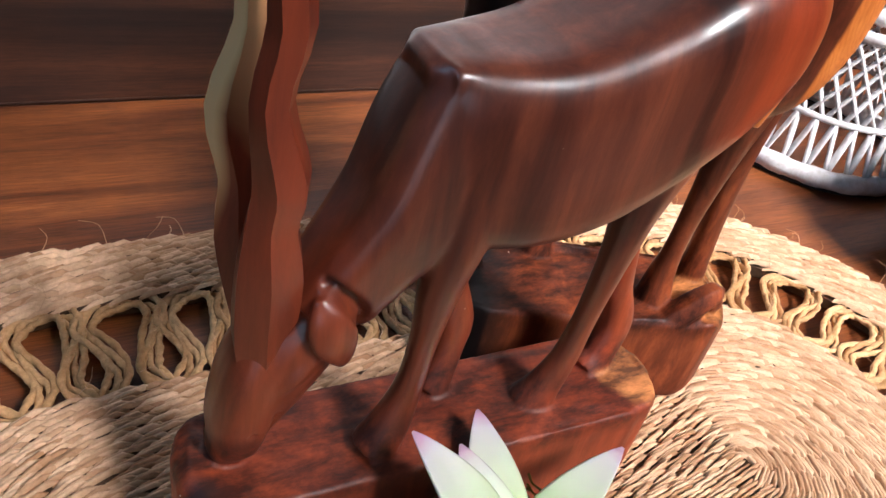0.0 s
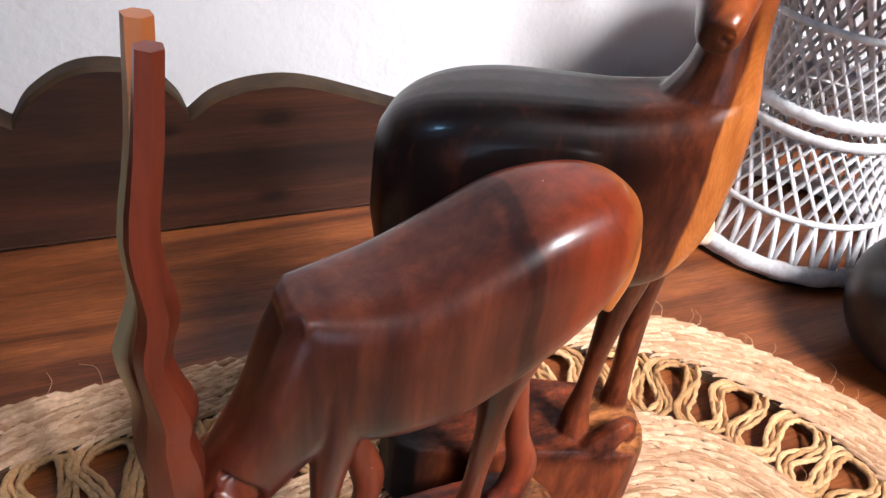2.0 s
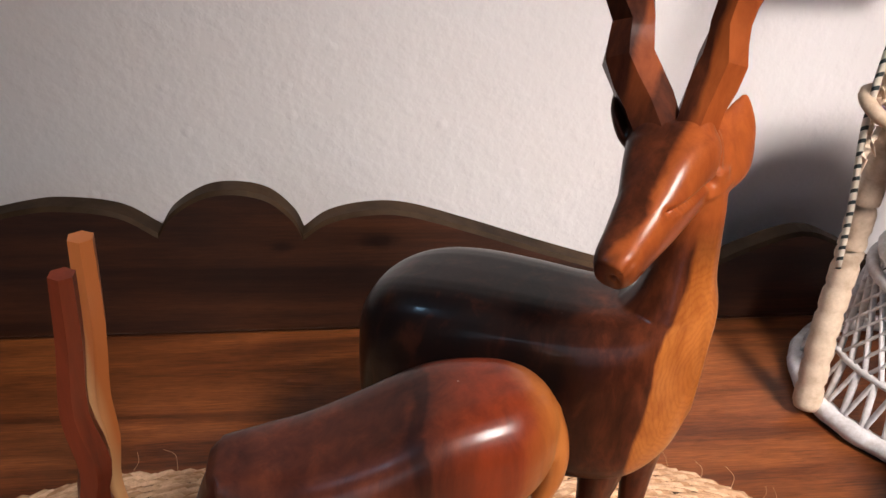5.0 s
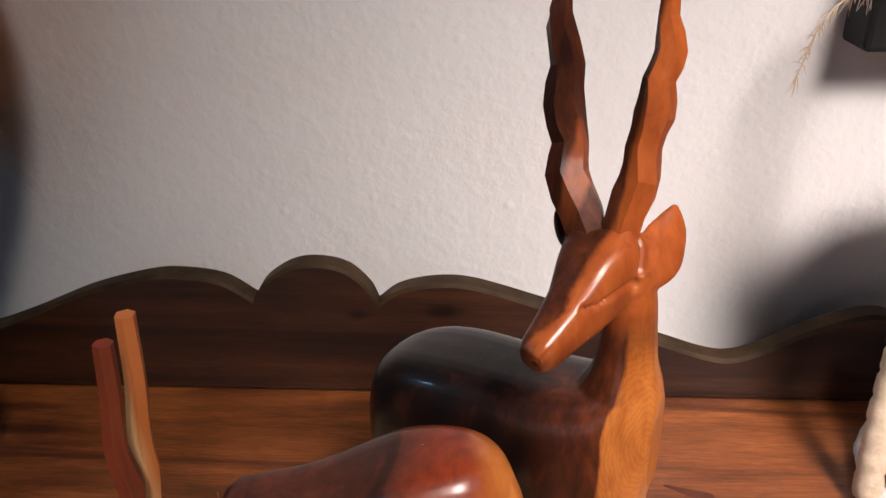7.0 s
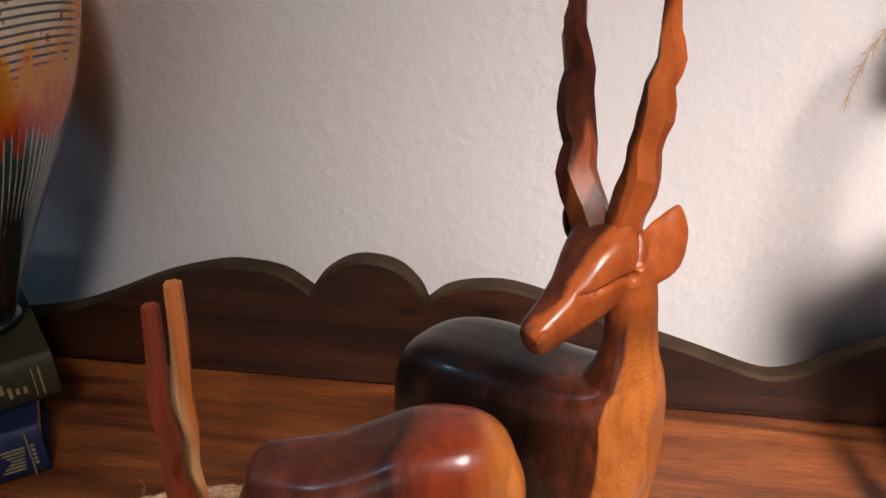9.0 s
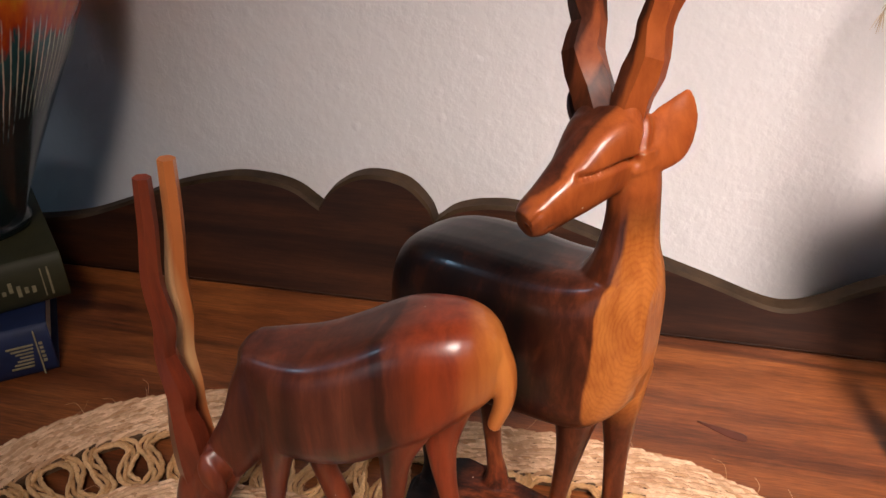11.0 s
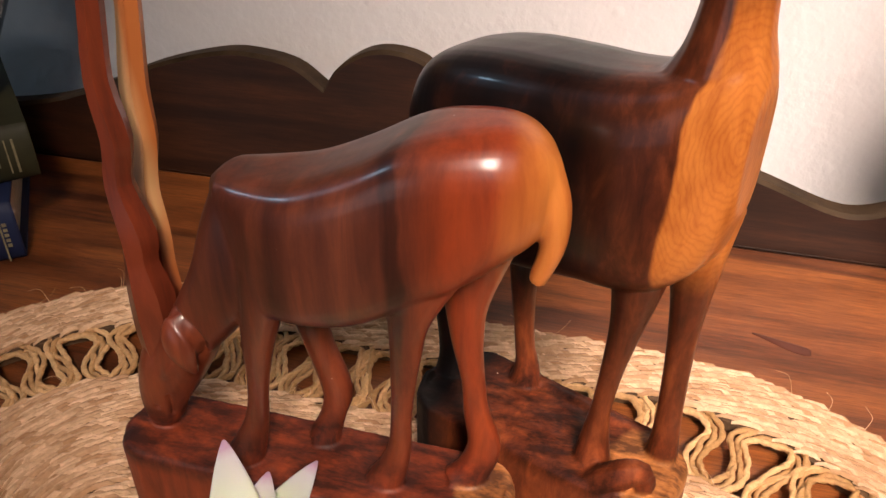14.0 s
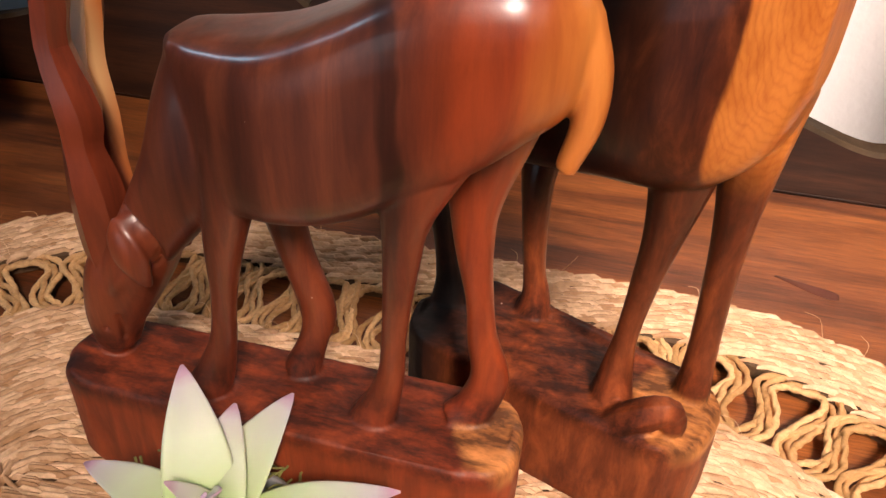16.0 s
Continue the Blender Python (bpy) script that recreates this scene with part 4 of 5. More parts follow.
    # legs
    tube([(0.178, 0.120, 0.132, 0.010, 0.012), (0.1785, 0.1175, 0.115, 0.0078, 0.0085), (0.1775, 0.1165, 0.097, 0.0048, 0.0052), (0.1755, 0.116, 0.080, 0.0034, 0.0036), (0.174, 0.1155, 0.064, 0.0030, 0.0032), (0.1735, 0.1155, 0.052, 0.0044, 0.0046), (0.1735, 0.1145, 0.042, 0.0058, 0.0064)], V, F, 14, 5, N)
    tube([(0.191, 0.124, 0.134, 0.009, 0.012), (0.193, 0.1235, 0.112, 0.0060, 0.0070), (0.1937, 0.123, 0.092, 0.0040, 0.0046), (0.1945, 0.1225, 0.068, 0.0036, 0.0040), (0.195, 0.122, 0.052, 0.0042, 0.0044), (0.195, 0.122, 0.042, 0.0052, 0.0056)], V, F, 14, 5, N)
    tube([(0.141, 0.156, 0.120, 0.011, 0.014), (0.1435, 0.1515, 0.100, 0.0060, 0.0075), (0.1435, 0.148, 0.085, 0.0044, 0.0048), (0.1455, 0.147, 0.060, 0.0034, 0.0036), (0.147, 0.1465, 0.050, 0.0042, 0.0044), (0.147, 0.146, 0.042, 0.0058, 0.0062)], V, F, 14, 5, N)
    tube([(0.124, 0.149, 0.118, 0.009, 0.012), (0.120, 0.147, 0.098, 0.0058, 0.0066), (0.116, 0.147, 0.082, 0.0044, 0.0050), (0.118, 0.146, 0.062, 0.0036, 0.0038), (0.1195, 0.1455, 0.050, 0.0042, 0.0044), (0.120, 0.145, 0.042, 0.0058, 0.0062)], V, F, 14, 5, N)
    # plinth with a broken lump at the fore end
    slab(rounded_outline(0.157, 0.1275, 0.94, -0.342, 0.0475, 0.0185, 0.015, 9, 5, 0.0004), 0.0092, 0.0430, V, F, lambda x, y: 0.0014 * math.sin(x * 240 + 1) + 0.0010 * math.sin(y * 420))
    tube([(0.1755, 0.1065, 0.0400, 0.0052, 0.0060), (0.1805, 0.1052, 0.0462, 0.0050, 0.0052), (0.1852, 0.1045, 0.0505, 0.0042, 0.0046), (0.1885, 0.1050, 0.0505, 0.0034, 0.0040), (0.1900, 0.1060, 0.0440, 0.0040, 0.0040)], V, F, 6, 2)
    ob = fused("standing_antelope_statue", V, F, np.array((0.157, 0.127, 0.0092)), BIG_WOOD, 0.00058, 3, (
        (((0.1868, 0.1125, 0.2110), (0.1800, 0.1078, 0.2102), (0.1727, 0.1030, 0.2070)), 0.0009, 0.0019),
        (((0.1890, 0.1165, 0.2222), (0.1880, 0.1140, 0.2160), (0.1866, 0.1110, 0.2095)), 0.0010, 0.0024),
        (((0.1625, 0.0915, 0.1985), (0.1640, 0.0930, 0.2000)), 0.0006, 0.0006),
        (((0.1605, 0.0917, 0.1962), (0.1660, 0.0957, 0.1970)), 0.0006, 0.0009)), (HV, HF))
    return tagged(ob, "polished dark and orange wooden antelope carving with head turned back", "statue", "carved antelopes")


grazing_antelope()
standing_antelope()


# ---------------------------------------------------------------- stacked books
def cloth(name, colour):
    m, nt, p = material(name)
    n = noise_tex(nt, coords(nt), 700, 3, 0.7)
    c = noise_tex(nt, coords(nt), 40, 4, 0.6)
    base = ramp(nt, c, [(0.3, tuple(v * 0.7 for v in colour)), (0.7, tuple(v * 1.2 for v in colour))])
    nt.links.new(base, p.inputs["Base Color"])
    p.inputs["Roughness"].default_value = 0.62
    bump(nt, p, n, 0.3, 0.0002)
    return m


GREEN_CLOTH = cloth("olive_book_cloth", (0.033, 0.031, 0.010))
BLUE_CLOTH = cloth("blue_book_cloth", (0.007, 0.017, 0.066))
PAPER = plain("page_edges", (0.55, 0.47, 0.34), 0.8, vary=0.2, scale=150)
GILT = plain("faded_gilt", (0.30, 0.26, 0.15), 0.5, 0.2, vary=0.3, scale=300)


def book(label, corner, angle, length, depth, z0, z1, cover, marks):
    """A closed book lying flat; its spine runs back from the given corner along -x of its own frame."""
    ob = thing("book", (corner[0], corner[1], z0), label, "book", "stacked books")
    ob.rotation_euler = (0, 0, radians(angle))
    h, t = z1 - z0, 0.0022
    part("lower_cover", box_bm(-length, 0, 0.002, depth, 0, t, 0.0006), cover, ob)
    part("upper_cover", box_bm(-length, 0, 0.002, depth, h - t, h, 0.0006), cover, ob)
    part("page_block", box_bm(-length + 0.004, -0.004, 0.004, depth - 0.004, t, h - t), PAPER, ob, "yellowed page block")
    # rounded spine
    verts, faces, n = [], [], 13
    for x in (-length, -length + 0.001, -0.001, 0.0):
        for i in range(n):
            a = math.pi * i / (n - 1)
            verts.append((x, 0.003 - 0.0055 * math.sin(a), h / 2 - h / 2 * math.cos(a)))
    for j in range(3):
        for i in range(n - 1):
            faces.append((j * n + i, (j + 1) * n + i, (j + 1) * n + i + 1, j * n + i + 1))
    faces.append(tuple(range(n)))
    faces.append(tuple(3 * n + i for i in range(n))[::-1])
    sp = mesh_object("spine", verts, faces, cover, ob, "rounded cloth spine with gilt marks", True)
    for x0, x1, u0, u1 in marks:
        part("gilt_mark", box_bm(x0, x1, -0.0029, -0.0022, h * u0, h * u1), GILT, sp)
    return ob


rnd = random.Random(4)
green_marks = [(-0.010, -0.0088, 0.2, 0.8), (-0.0135, -0.0128, 0.2, 0.8)] + [(-0.02 - 0.004 * i, -0.0178 - 0.004 * i, 0.3 + rnd.uniform(0, 0.15), 0.45 + rnd.uniform(0.0, 0.25)) for i in range(9)]
book("olive green cloth-bound book with gilt marks on its spine", (-0.1385, 0.2490), 46, 0.215, 0.15, 0.0345, 0.066, GREEN_CLOTH, green_marks)
blue_marks = [(-0.008, -0.0072, 0.05, 0.95)] + [(-0.018 - 0.002 * abs(i - 3), -0.012 + 0.0004 * i, 0.25 + 0.07 * i, 0.28 + 0.07 * i) for i in range(7)] + [(-0.0065, -0.0045, 0.3 + 0.09 * i, 0.35 + 0.09 * i) for i in range(5)]
book("blue cloth-bound book with a gilt emblem, under another book", (-0.1350, 0.2190), 38, 0.22, 0.155, 0.0, 0.0340, BLUE_CLOTH, blue_marks)


# ---------------------------------------------------------------- painted vase on the books
def vase_paint():
    """Teal glaze below, a red and amber band above it, cream at the shoulder, all under fine brush strokes."""
    m, nt, p = material("painted_feather_glaze")
    tc = nt.nodes.new("ShaderNodeTexCoord")
    sep = nt.nodes.new("ShaderNodeSeparateXYZ")
    nt.links.new(tc.outputs["Object"], sep.inputs[0])
    x, y, z = sep.outputs
    ang = maths(nt, "ARCTAN2", y, x)
    ragged = noise_tex(nt, coords(nt, (1, 1, 0.15)), 120, 3, 0.6)
    zz = maths(nt, "MULTIPLY_ADD", ragged, 0.05, z)
    bands = ramp(nt, maths(nt, "MULTIPLY_ADD", zz, 4.0, -0.15), [(0.0, (0.003, 0.012, 0.015)), (0.34, (0.006, 0.040, 0.046)), (0.44, (0.012, 0.085, 0.092)), (0.47, (0.50, 0.045, 0.010)), (0.53, (0.72, 0.13, 0.012)),
                                                                   (0.58, (0.80, 0.30, 0.014)), (0.80, (0.82, 0.36, 0.020)), (0.92, (0.80, 0.40, 0.05)), (0.95, (0.12, 0.04, 0.02)), (0.97, (0.02, 0.10, 0.10))])
    # a cream breast on the amber, and small red drops beside it
    breast = mix(nt, 1.0, ramp(nt, maths(nt, "MULTIPLY_ADD", ragged, 0.25, ang), [(0.22, (1, 1, 1)), (0.40, (0, 0, 0))]), ramp(nt, maths(nt, "MULTIPLY", zz, 4.0), [(0.78, (0, 0, 0)), (0.86, (1, 1, 1))]), "MULTIPLY")
    bands = mix(nt, breast, bands, (0.80, 0.70, 0.52))
    cell = nt.nodes.new("ShaderNodeTexVoronoi")
    cell.inputs["Scale"].default_value = 120
    nt.links.new(coords(nt, (1, 1, 0.7)), cell.inputs["Vector"])
    drops_z = ramp(nt, maths(nt, "MULTIPLY", z, 4.0), [(0.68, (0, 0, 0)), (0.70, (1, 1, 1)), (0.88, (1, 1, 1)), (0.90, (0, 0, 0))])
    drops = mix(nt, 1.0, ramp(nt, cell.outputs["Distance"], [(0.16, (1, 1, 1)), (0.24, (0, 0, 0))]), drops_z, "MULTIPLY")
    bands = mix(nt, drops, bands, (0.45, 0.03, 0.008))
    # brush strokes run down and bend with the height
    warp = maths(nt, "MULTIPLY_ADD", maths(nt, "MULTIPLY", z, z), 160.0, maths(nt, "MULTIPLY", ang, 120.0))
    stroke = maths(nt, "SINE", maths(nt, "ADD", warp, maths(nt, "MULTIPLY", ragged, 3.0)))
    light_z = ramp(nt, maths(nt, "MULTIPLY", zz, 4.0), [(0.40, (0, 0, 0)), (0.50, (1, 1, 1)), (0.60, (1, 1, 1)), (0.64, (0, 0, 0))])
    light = mix(nt, 1.0, ramp(nt, stroke, [(0.72, (0, 0, 0)), (0.90, (1, 1, 1))]), light_z, "MULTIPLY")
    flat = maths(nt, "SINE", maths(nt, "MULTIPLY_ADD", z, 1500.0, maths(nt, "MULTIPLY_ADD", maths(nt, "MULTIPLY", ang, ang), 30.0, maths(nt, "MULTIPLY", ang, 12.0))))
    dark_a = ramp(nt, maths(nt, "MULTIPLY_ADD", ragged, 0.3, ang), [(0.38, (1, 1, 1)), (0.54, (0, 0, 0))])
    dark_z = ramp(nt, maths(nt, "MULTIPLY", zz, 4.0), [(0.76, (0, 0, 0)), (0.80, (1, 1, 1))])
    dark = mix(nt, 1.0, ramp(nt, flat, [(0.30, (0, 0, 0)), (0.55, (1, 1, 1))]), mix(nt, 1.0, dark_a, dark_z, "MULTIPLY"), "MULTIPLY")
    col = mix(nt, light, bands, (0.72, 0.66, 0.52))
    col = mix(nt, dark, col, (0.010, 0.014, 0.014))
    nt.links.new(col, p.inputs["Base Color"])
    p.inputs["Roughness"].default_value = 0.22
    p.inputs["Coat Weight"].default_value = 0.4
    return m


vase_profile = catmull([(0.028, 0.0), (0.030, 0.004), (0.029, 0.012), (0.040, 0.036), (0.054, 0.064), (0.067, 0.089), (0.079, 0.112), (0.092, 0.140), (0.101, 0.166), (0.107, 0.190), (0.109, 0.212),
                        (0.106, 0.236), (0.094, 0.262), (0.070, 0.285), (0.045, 0.300), (0.036, 0.315), (0.040, 0.330)], 3)
vv, vf = lathe([tuple(p) for p in vase_profile], 64)
vase = mesh_object("painted_vase", vv, vf, vase_paint(), None, "", True)
vase.location = (-0.207, 0.266, 0.0664)
tagged(vase, "glazed vase painted with teal, red and amber strokes, on books", "vase")


# ---------------------------------------------------------------- white wicker plant chair
CX, CY = 0.414, 0.253
chair = thing("wicker_chair", (CX, CY, 0.0), "small whitewashed wicker chair plant stand with lattice base", "plant stand")


def ring_verts(r, z, thick, n=72, segs=8, wraps=0, tilt=0.0, flat=1.0):
    verts, faces = [], []
    for i in range(n):
        a = 2 * math.pi * i / n
        g = 1.0 + (0.10 if wraps and (i * wraps // n) % 2 else 0.0)
        for k in range(segs):
            b = 2 * math.pi * k / segs
            rr = r + thick * g * math.cos(b) * flat
            verts.append((rr * math.cos(a), rr * math.sin(a), z + thick * g * math.sin(b)))
    for i in range(n):
        for k in range(segs):
            i2, k2 = (i + 1) % n, (k + 1) % segs
            faces.append((i * segs + k, i2 * segs + k, i2 * segs + k2, i * segs + k2))
    return verts, faces


def wick_ring(name, r, z, thick, mat=None, wraps=60, label="", flat=1.0):
    v, f = ring_verts(r, z, thick, 120, 8, wraps, 0, flat)
    return mesh_object(name, v, f, mat or WICKER, chair, label, True)


wick_ring("foot_ring", 0.0622, 0.0068, 0.0052, None, 40, "wrapped white foot ring")
# dark ring put in as the shade under the foot ring
wick_ring("foot_pad", 0.0632, 0.0022, 0.0021, DARK_MATT, 0)
wick_ring("lattice_ring", 0.0545, 0.036, 0.0019)
wick_ring("upper_lattice_ring", 0.0436, 0.079, 0.0030, None, 90)
wick_ring("waist_ring", 0.0396, 0.089, 0.0042, None, 40, "wrapped white waist ring")
wick_ring("cup_ring", 0.0505, 0.137, 0.0019)
PURPLE = plain("violet_paint", (0.42, 0.30, 0.52), 0.6, vary=0.35, scale=70)
wick_ring("seat_rim", 0.0660, 0.166, 0.0058, PURPLE, 0, "seat rim with worn violet paint")


def cane(name, p, q, r, mat=None, sag=0.0):
    v, f = [], []
    m = [(a + b) / 2 for a, b in zip(p, q)]
    k = 1 + sag
    tube([(*p, r * 1.25, r * 0.7), (m[0] * k, m[1] * k, m[2], r * 1.25, r * 0.7), (*q, r * 1.25, r * 0.7)], v, f, 6, 2)
    return mesh_object(name, v, f, mat or WICKER, chair, "", True)


def polar(r, a, z):
    return (r * math.cos(a), r * math.sin(a), z)


for i in range(34):
    a = 2 * math.pi * i / 34
    for d in (-1, 1):
        cane("lattice_strut", polar(0.0617, a, 0.009), polar(0.0545, a + d * math.pi / 34, 0.036), 0.00155)
for i in range(36):
    a = 2 * math.pi * i / 36
    for d in (-1, 1):
        cane("spoke", polar(0.0548, a, 0.035), polar(0.0432, a + d * 0.62, 0.080), 0.00135)
        cane("cup_strut", polar(0.0396, a, 0.091), polar(0.0655, a + d * 0.80, 0.164), 0.0014, None, -0.10)
sv, sf = lathe([(0.002, 0.1665), (0.060, 0.1665), (0.063, 0.170), (0.060, 0.1725), (0.002, 0.1725)], 60)
mesh_object("seat", sv, sf, CANE, chair, "woven cane seat")
for i in range(9):
    y0 = -0.052 + i * 0.013
    w = math.sqrt(max(0.0, 0.058 ** 2 - y0 ** 2))
    if w > 0.012:
        cane("seat_splint", (-w, y0, 0.1735), (w, y0, 0.1735), 0.0028, CANE)


def wrapped_post(name, rows, label):
    """A cane post bound with a flat strip, each turn slightly proud."""
    S = catmull(rows, 14)
    out = []
    for i, r in enumerate(S):
        g = 1.0 + (0.09 if i % 5 else -0.06)
        out.append((r[0] - CX, r[1] - CY, r[2], r[3] * g))
    v, f = [], []
    tube(out, v, f, 12, 1)
    return mesh_object(name, v, f, CANE, chair, label, True)


POST = [(0.3445, 0.2440, 0.006, 0.0068), (0.3460, 0.2520, 0.045, 0.0066), (0.3500, 0.2600, 0.083, 0.0064), (0.3480, 0.2600, 0.126, 0.0060), (0.3485, 0.2600, 0.165, 0.0058), (0.3460, 0.2600, 0.195, 0.0052), (0.3420, 0.2640, 0.240, 0.0050), (0.350, 0.275, 0.285, 0.0048), (0.375, 0.29, 0.315, 0.0046)]
wrapped_post("arm_post", POST, "tan wrapped cane arm post")
wrapped_post("arm_post", [(2 * CX - x, y, z, r) for x, y, z, r in POST], "tan wrapped cane arm post")
wrapped_post("back_hoop", [(0.375, 0.29, 0.315, 0.0046), (0.38, 0.32, 0.36, 0.0046), (0.415, 0.33, 0.39, 0.0046), (0.45, 0.32, 0.36, 0.0046), (0.455, 0.29, 0.315, 0.0046)], "tan wrapped cane hoop")


def striped_cord():
    m, nt, p = material("black_and_cream_cord")
    tc = nt.nodes.new("ShaderNodeTexCoord")
    sep = nt.nodes.new("ShaderNodeSeparateXYZ")
    nt.links.new(tc.outputs["Object"], sep.inputs[0])
    w = maths(nt, "SINE", maths(nt, "MULTIPLY_ADD", sep.outputs[2], 1000.0, maths(nt, "MULTIPLY", sep.outputs[1], 900.0)))
    nt.links.new(ramp(nt, w, [(0.45, (0.62, 0.55, 0.45)), (0.55, (0.02, 0.03, 0.03))]), p.inputs["Base Color"])
    p.inputs["Roughness"].default_value = 0.6
    v, f = [], []
    tube([(0.3430 - CX, 0.2560 - CY, 0.088, 0.0016), (0.3380 - CX, 0.2560 - CY, 0.125, 0.0016), (0.3310 - CX, 0.2560 - CY, 0.164, 0.0016), (0.3310 - CX, 0.2580 - CY, 0.200, 0.0016), (0.338 - CX, 0.262 - CY, 0.232, 0.0016)], v, f, 10, 6)
    mesh_object("striped_cord", v, f, m, chair, "black and cream twisted cord", True)


striped_cord()


def curls():
    """Loose cane strips and raffia at the head of the arm."""
    rnd = random.Random(11)
    for i in range(15):
        z = 0.158 + 0.0055 * i
        a = rnd.uniform(2.2, 4.6)
        p = (0.344 - CX + 0.007 * math.cos(a), 0.259 - CY + 0.007 * math.sin(a), z)
        v, f = [], []
        w = rnd.uniform(0.0010, 0.0022)
        l = rnd.uniform(0.008, 0.020)
        tube([(*p, w, 0.0004), (p[0] - 0.006 * rnd.random(), p[1] - 0.004, z - l * 0.4, w * 1.2, 0.0004), (p[0] + rnd.uniform(-0.004, 0.004), p[1] - 0.001, z - l, w * 0.4, 0.0003)], v, f, 6, 5)
        mesh_object("loose_strip", v, f, CANE, chair, "", True)
    v, f = ring_verts(0.0095, 0.0, 0.0034, 30, 8)
    ob = mesh_object("strip_knot", v, f, CANE, chair, "", True)
    ob.location = (0.338 - CX, 0.258 - CY, 0.172)
    ob.rotation_euler = (radians(25), radians(20), 0)


curls()


# dried grass on a dark holder behind the chair, against the wall
def dried_plume():
    ob = thing("dried_grass", (0.338, 0.355, 0.0), "dried cream grass plume in a dark wall pocket", "dried plant")
    part("holder", box_bm(0.004, 0.075, -0.004, 0.0295, 0.214, 0.30, 0.003), DARK_MATT, ob, "dark wooden wall pocket")
    rnd = random.Random(5)
    v, f = [], []
    stem = catmull([(0.012, 0.0, 0.242), (-0.005, -0.006, 0.246), (-0.022, -0.010, 0.232), (-0.031, -0.012, 0.205)], 10)
    tube([(*p, 0.0005) for p in stem], v, f, 5, 1)
    mesh_object("stem", v, f, CANE, ob, "", True)
    v, f = [], []
    for i in range(70):
        p = stem[min(len(stem) - 1, 4 + i * len(stem) // 75)]
        d = np.array((rnd.uniform(-0.006, 0.003), rnd.uniform(-0.004, 0.004), rnd.uniform(-0.012, 0.001)))
        tube([(*p, 0.00022), (*(p + d * 0.5 + np.array((0, 0, 0.001))), 0.00030), (*(p + d), 0.00008)], v, f, 4, 2)
    hair = mesh_object("seed_hairs", v, f, CANE, ob, "pale feathery seed hairs", True)
    hair["kind"] = "stuff"


dried_plume()


# ---------------------------------------------------------------- black bowl beside the mat
bv, bf = lathe([tuple(p) for p in catmull([(0.026, 0.0), (0.030, 0.002), (0.042, 0.012), (0.049, 0.028), (0.048, 0.044), (0.043, 0.054), (0.0405, 0.055), (0.040, 0.053), (0.044, 0.043), (0.045, 0.028), (0.036, 0.012), (0.004, 0.006)], 3)], 56)
bowl = mesh_object("black_bowl", bv, bf, BLACK, None, "", True)
bowl.location = (0.400, 0.128, 0.0)
tagged(bowl, "round black glazed bowl standing on the sideboard", "bowl")


# ---------------------------------------------------------------- succulent in front of the carvings
def leaf_material():
    m, nt, p = material("succulent_leaf")
    tc = nt.nodes.new("ShaderNodeTexCoord")
    sep = nt.nodes.new("ShaderNodeSeparateXYZ")
    nt.links.new(tc.outputs["UV"], sep.inputs[0])
    n = noise_tex(nt, coords(nt), 90, 4, 0.6)
    along = maths(nt, "MULTIPLY_ADD", n, 0.10, sep.outputs[1])
    col = ramp(nt, along, [(0.05, (0.07, 0.24, 0.10)), (0.32, (0.42, 0.53, 0.24)), (0.65, (0.56, 0.62, 0.44)), (0.93, (0.56, 0.53, 0.52)), (1.03, (0.50, 0.32, 0.42))])
    nt.links.new(col, p.inputs["Base Color"])
    p.inputs["Roughness"].default_value = 0.48
    p.inputs["Subsurface Weight"].default_value = 0.25
    p.inputs["Subsurface Radius"].default_value = (0.004, 0.006, 0.002)
    p.inputs["Subsurface Scale"].default_value = 0.6
    return m


LEAF = leaf_material()
succulent = thing("succulent", (0.085, 0.050, 0.0095), "pale green artificial succulent with pink tips in a small pot", "plant")


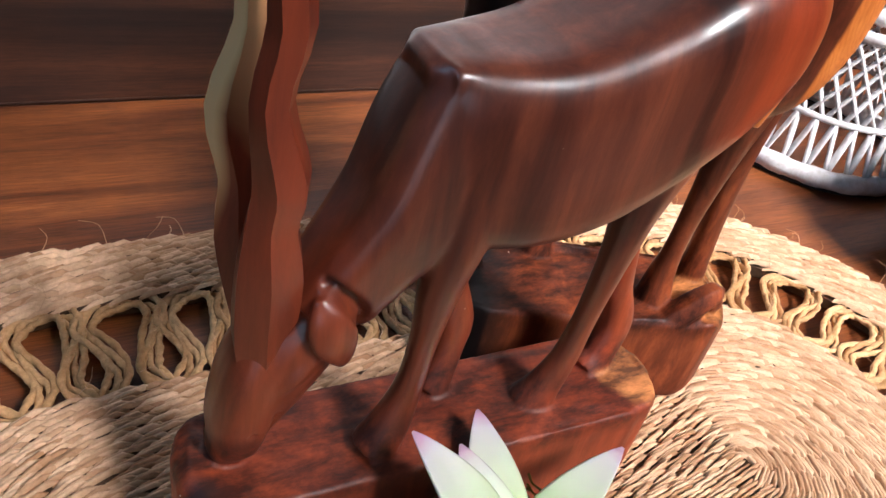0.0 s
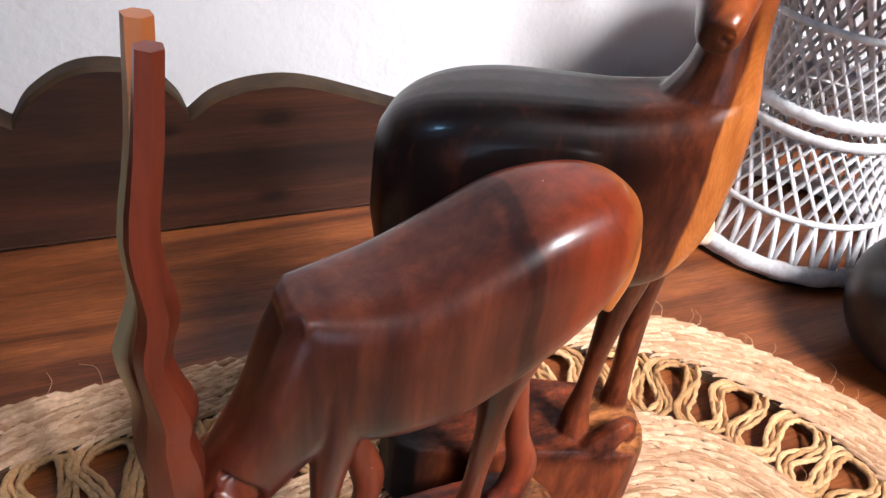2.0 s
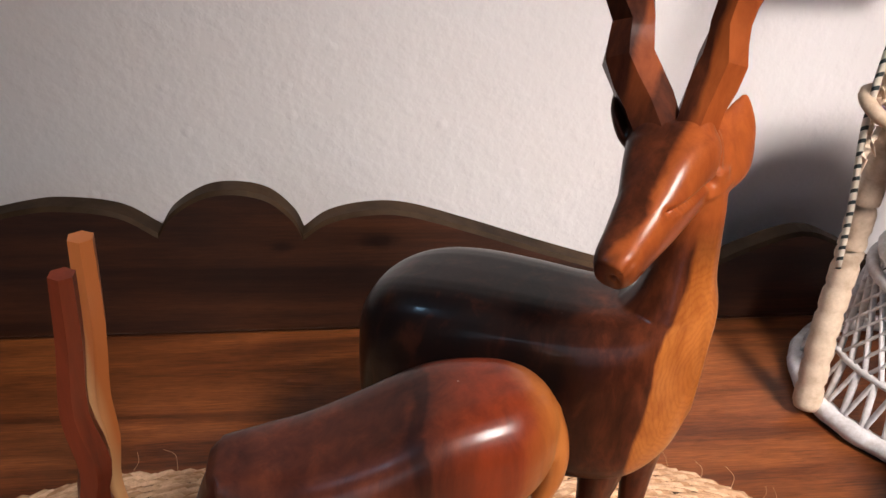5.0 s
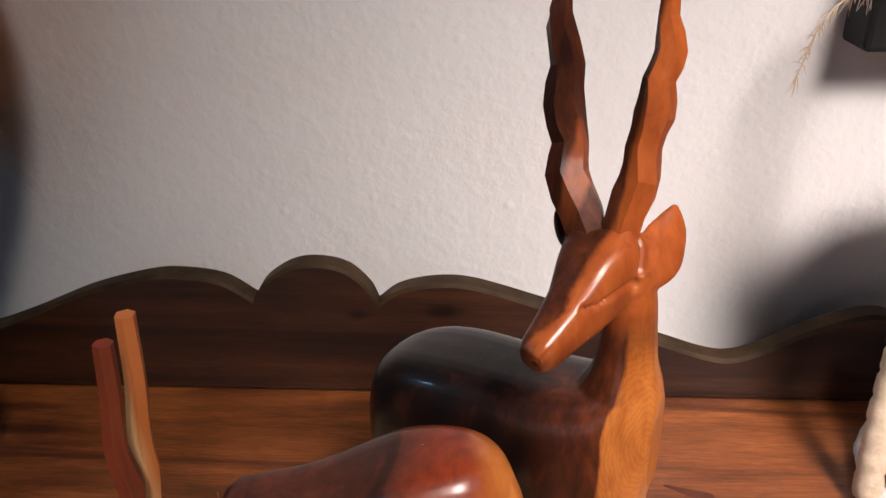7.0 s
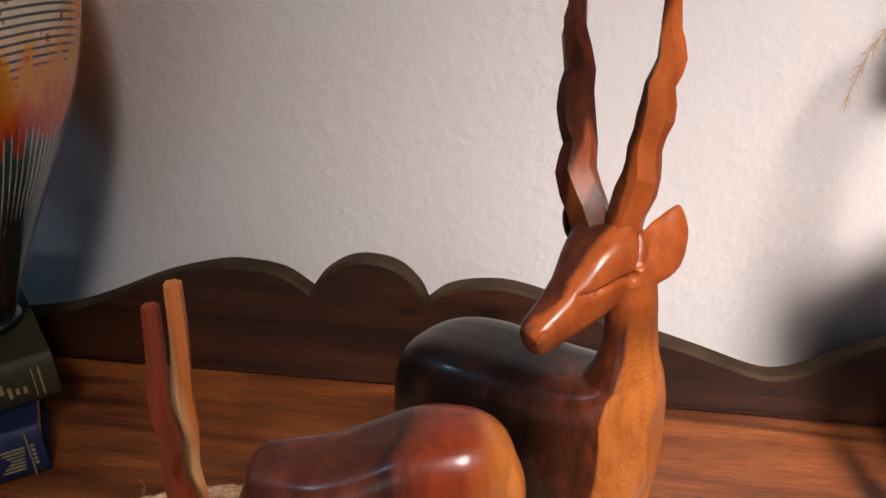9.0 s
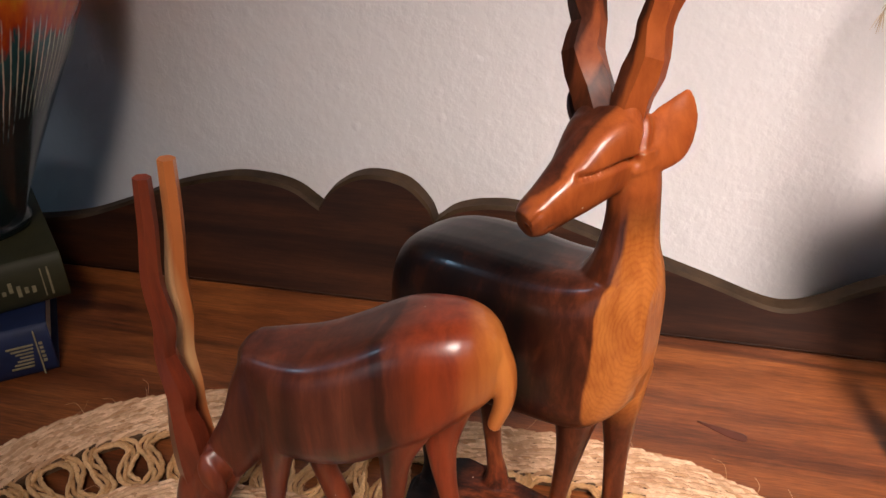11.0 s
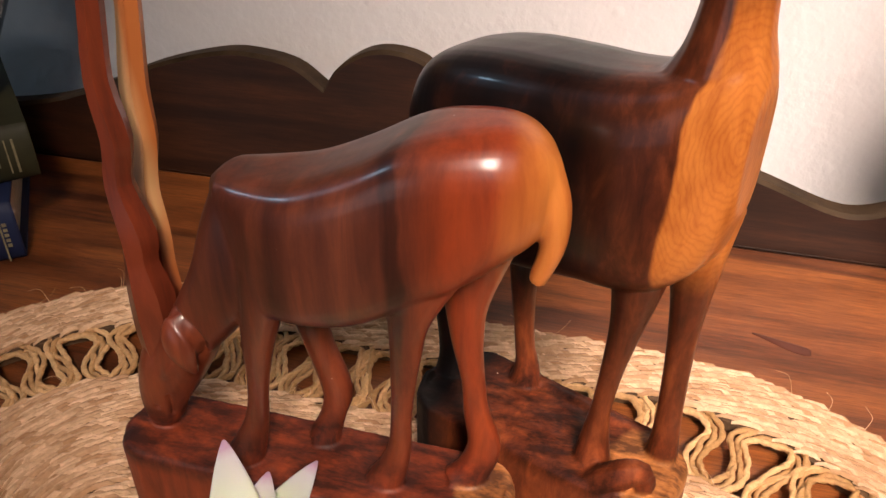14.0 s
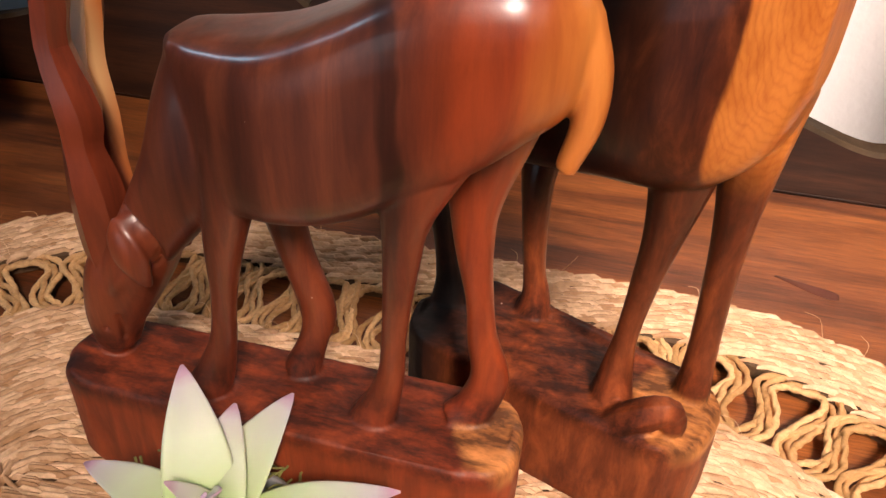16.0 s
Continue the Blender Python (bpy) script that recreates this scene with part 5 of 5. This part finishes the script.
def leaf(tip, width, root=(0.0, 0.0, 0.022), bow=0.004):
    """One fleshy pointed leaf, hollowed above and keeled below."""
    T = Vector((tip[0] - 0.085, tip[1] - 0.050, tip[2] - 0.0095))
    R = Vector(root)
    axis = T - R
    out = Vector((axis.x, axis.y, 0))
    out = out.normalized() if out.length > 1e-4 else Vector((0, -1, 0))
    wide = axis.cross(Vector((0, 0, 1)))
    wide = wide.normalized() if wide.length > 1e-4 else Vector((1, 0, 0))
    face = wide.cross(axis).normalized()
    n, segs = 18, 14
    verts, faces, uv = [], [], []
    for i in range(n):
        t = i / (n - 1)
        w = width * (math.sin(math.pi * min(1, t * 0.86 + 0.14) ** 0.9) ** 0.8) * (1 - 0.25 * t) + 0.0004
        th = w * 0.40
        c = R + axis * t + face * (bow * math.sin(math.pi * t))
        for k in range(segs):
            a = 2 * math.pi * k / segs
            u, v = math.cos(a), math.sin(a)
            d = v * th * (1.0 if v < 0 else 0.35) + (u * u) * th * 0.5
            verts.append(c + wide * (u * w) + face * d)
            uv.append((k / segs, t))
    for i in range(n - 1):
        for k in range(segs):
            faces.append((i * segs + k, i * segs + (k + 1) % segs, (i + 1) * segs + (k + 1) % segs, (i + 1) * segs + k))
    faces.append(tuple(range(segs))[::-1])
    faces.append(tuple((n - 1) * segs + k for k in range(segs)))
    ob = mesh_object("leaf", verts, faces, LEAF, succulent, "", True)
    layer = ob.data.uv_layers.new(name="along")
    for lp in ob.data.loops:
        layer.data[lp.index].uv = uv[lp.vertex_index]


for tip, w in (((0.0684, 0.0750, 0.0625), 0.0088), ((0.0818, 0.0745, 0.0535), 0.0084), ((0.0925, 0.0850, 0.0498), 0.0084), ((0.1271, 0.0668, 0.0445), 0.0072), ((0.0450, 0.0600, 0.0360), 0.0072),
               ((0.0560, 0.0300, 0.0420), 0.0072), ((0.0850, 0.0120, 0.0400), 0.0075), ((0.1150, 0.0250, 0.0420), 0.0072), ((0.0920, 0.0480, 0.0560), 0.0055), ((0.0780, 0.0480, 0.0540), 0.0052), ((0.0850, 0.0520, 0.0480), 0.0040)):
    leaf(tip, w)
POT = plain("grey_pot", (0.30, 0.29, 0.27), 0.7, vary=0.2, scale=80)
pv, pf = lathe([(0.017, 0.0), (0.018, 0.001), (0.0225, 0.018), (0.0235, 0.019), (0.0235, 0.022), (0.0215, 0.022), (0.0205, 0.018), (0.002, 0.017)], 40)
mesh_object("pot", pv, pf, POT, succulent, "small plain pot", True)


def moss():
    m = plain("dry_moss", (0.20, 0.19, 0.05), 0.8, vary=0.5, scale=300)
    rnd = random.Random(2)
    v, f = [], []
    for _ in range(190):
        a, r = rnd.uniform(0, 6.28), 0.0265 * math.sqrt(rnd.random())
        p = np.array((r * math.cos(a), r * math.sin(a), 0.018 + rnd.uniform(0, 0.007)))
        rows = [(*p, 0.0004)]
        d = rnd.uniform(0, 6.28)
        for k in range(4):
            d += rnd.uniform(-1.3, 1.3)
            p = p + np.array((0.0028 * math.cos(d), 0.0028 * math.sin(d), rnd.uniform(-0.001, 0.0014)))
            rows.append((*p, 0.0004))
        tube(rows, v, f, 4, 3)
    ob = mesh_object("moss", v, f, m, succulent, "wiry dry green moss", True)
    ob["kind"] = "stuff"


moss()


# ---------------------------------------------------------------- single straws of the mat nearest the viewer
straws = [straw_mesh(i) for i in range(8)]
for i, m in enumerate(near):
    ob = new("straw", straws[i % 8])
    ob.parent = placemat
    ob.matrix_local = m
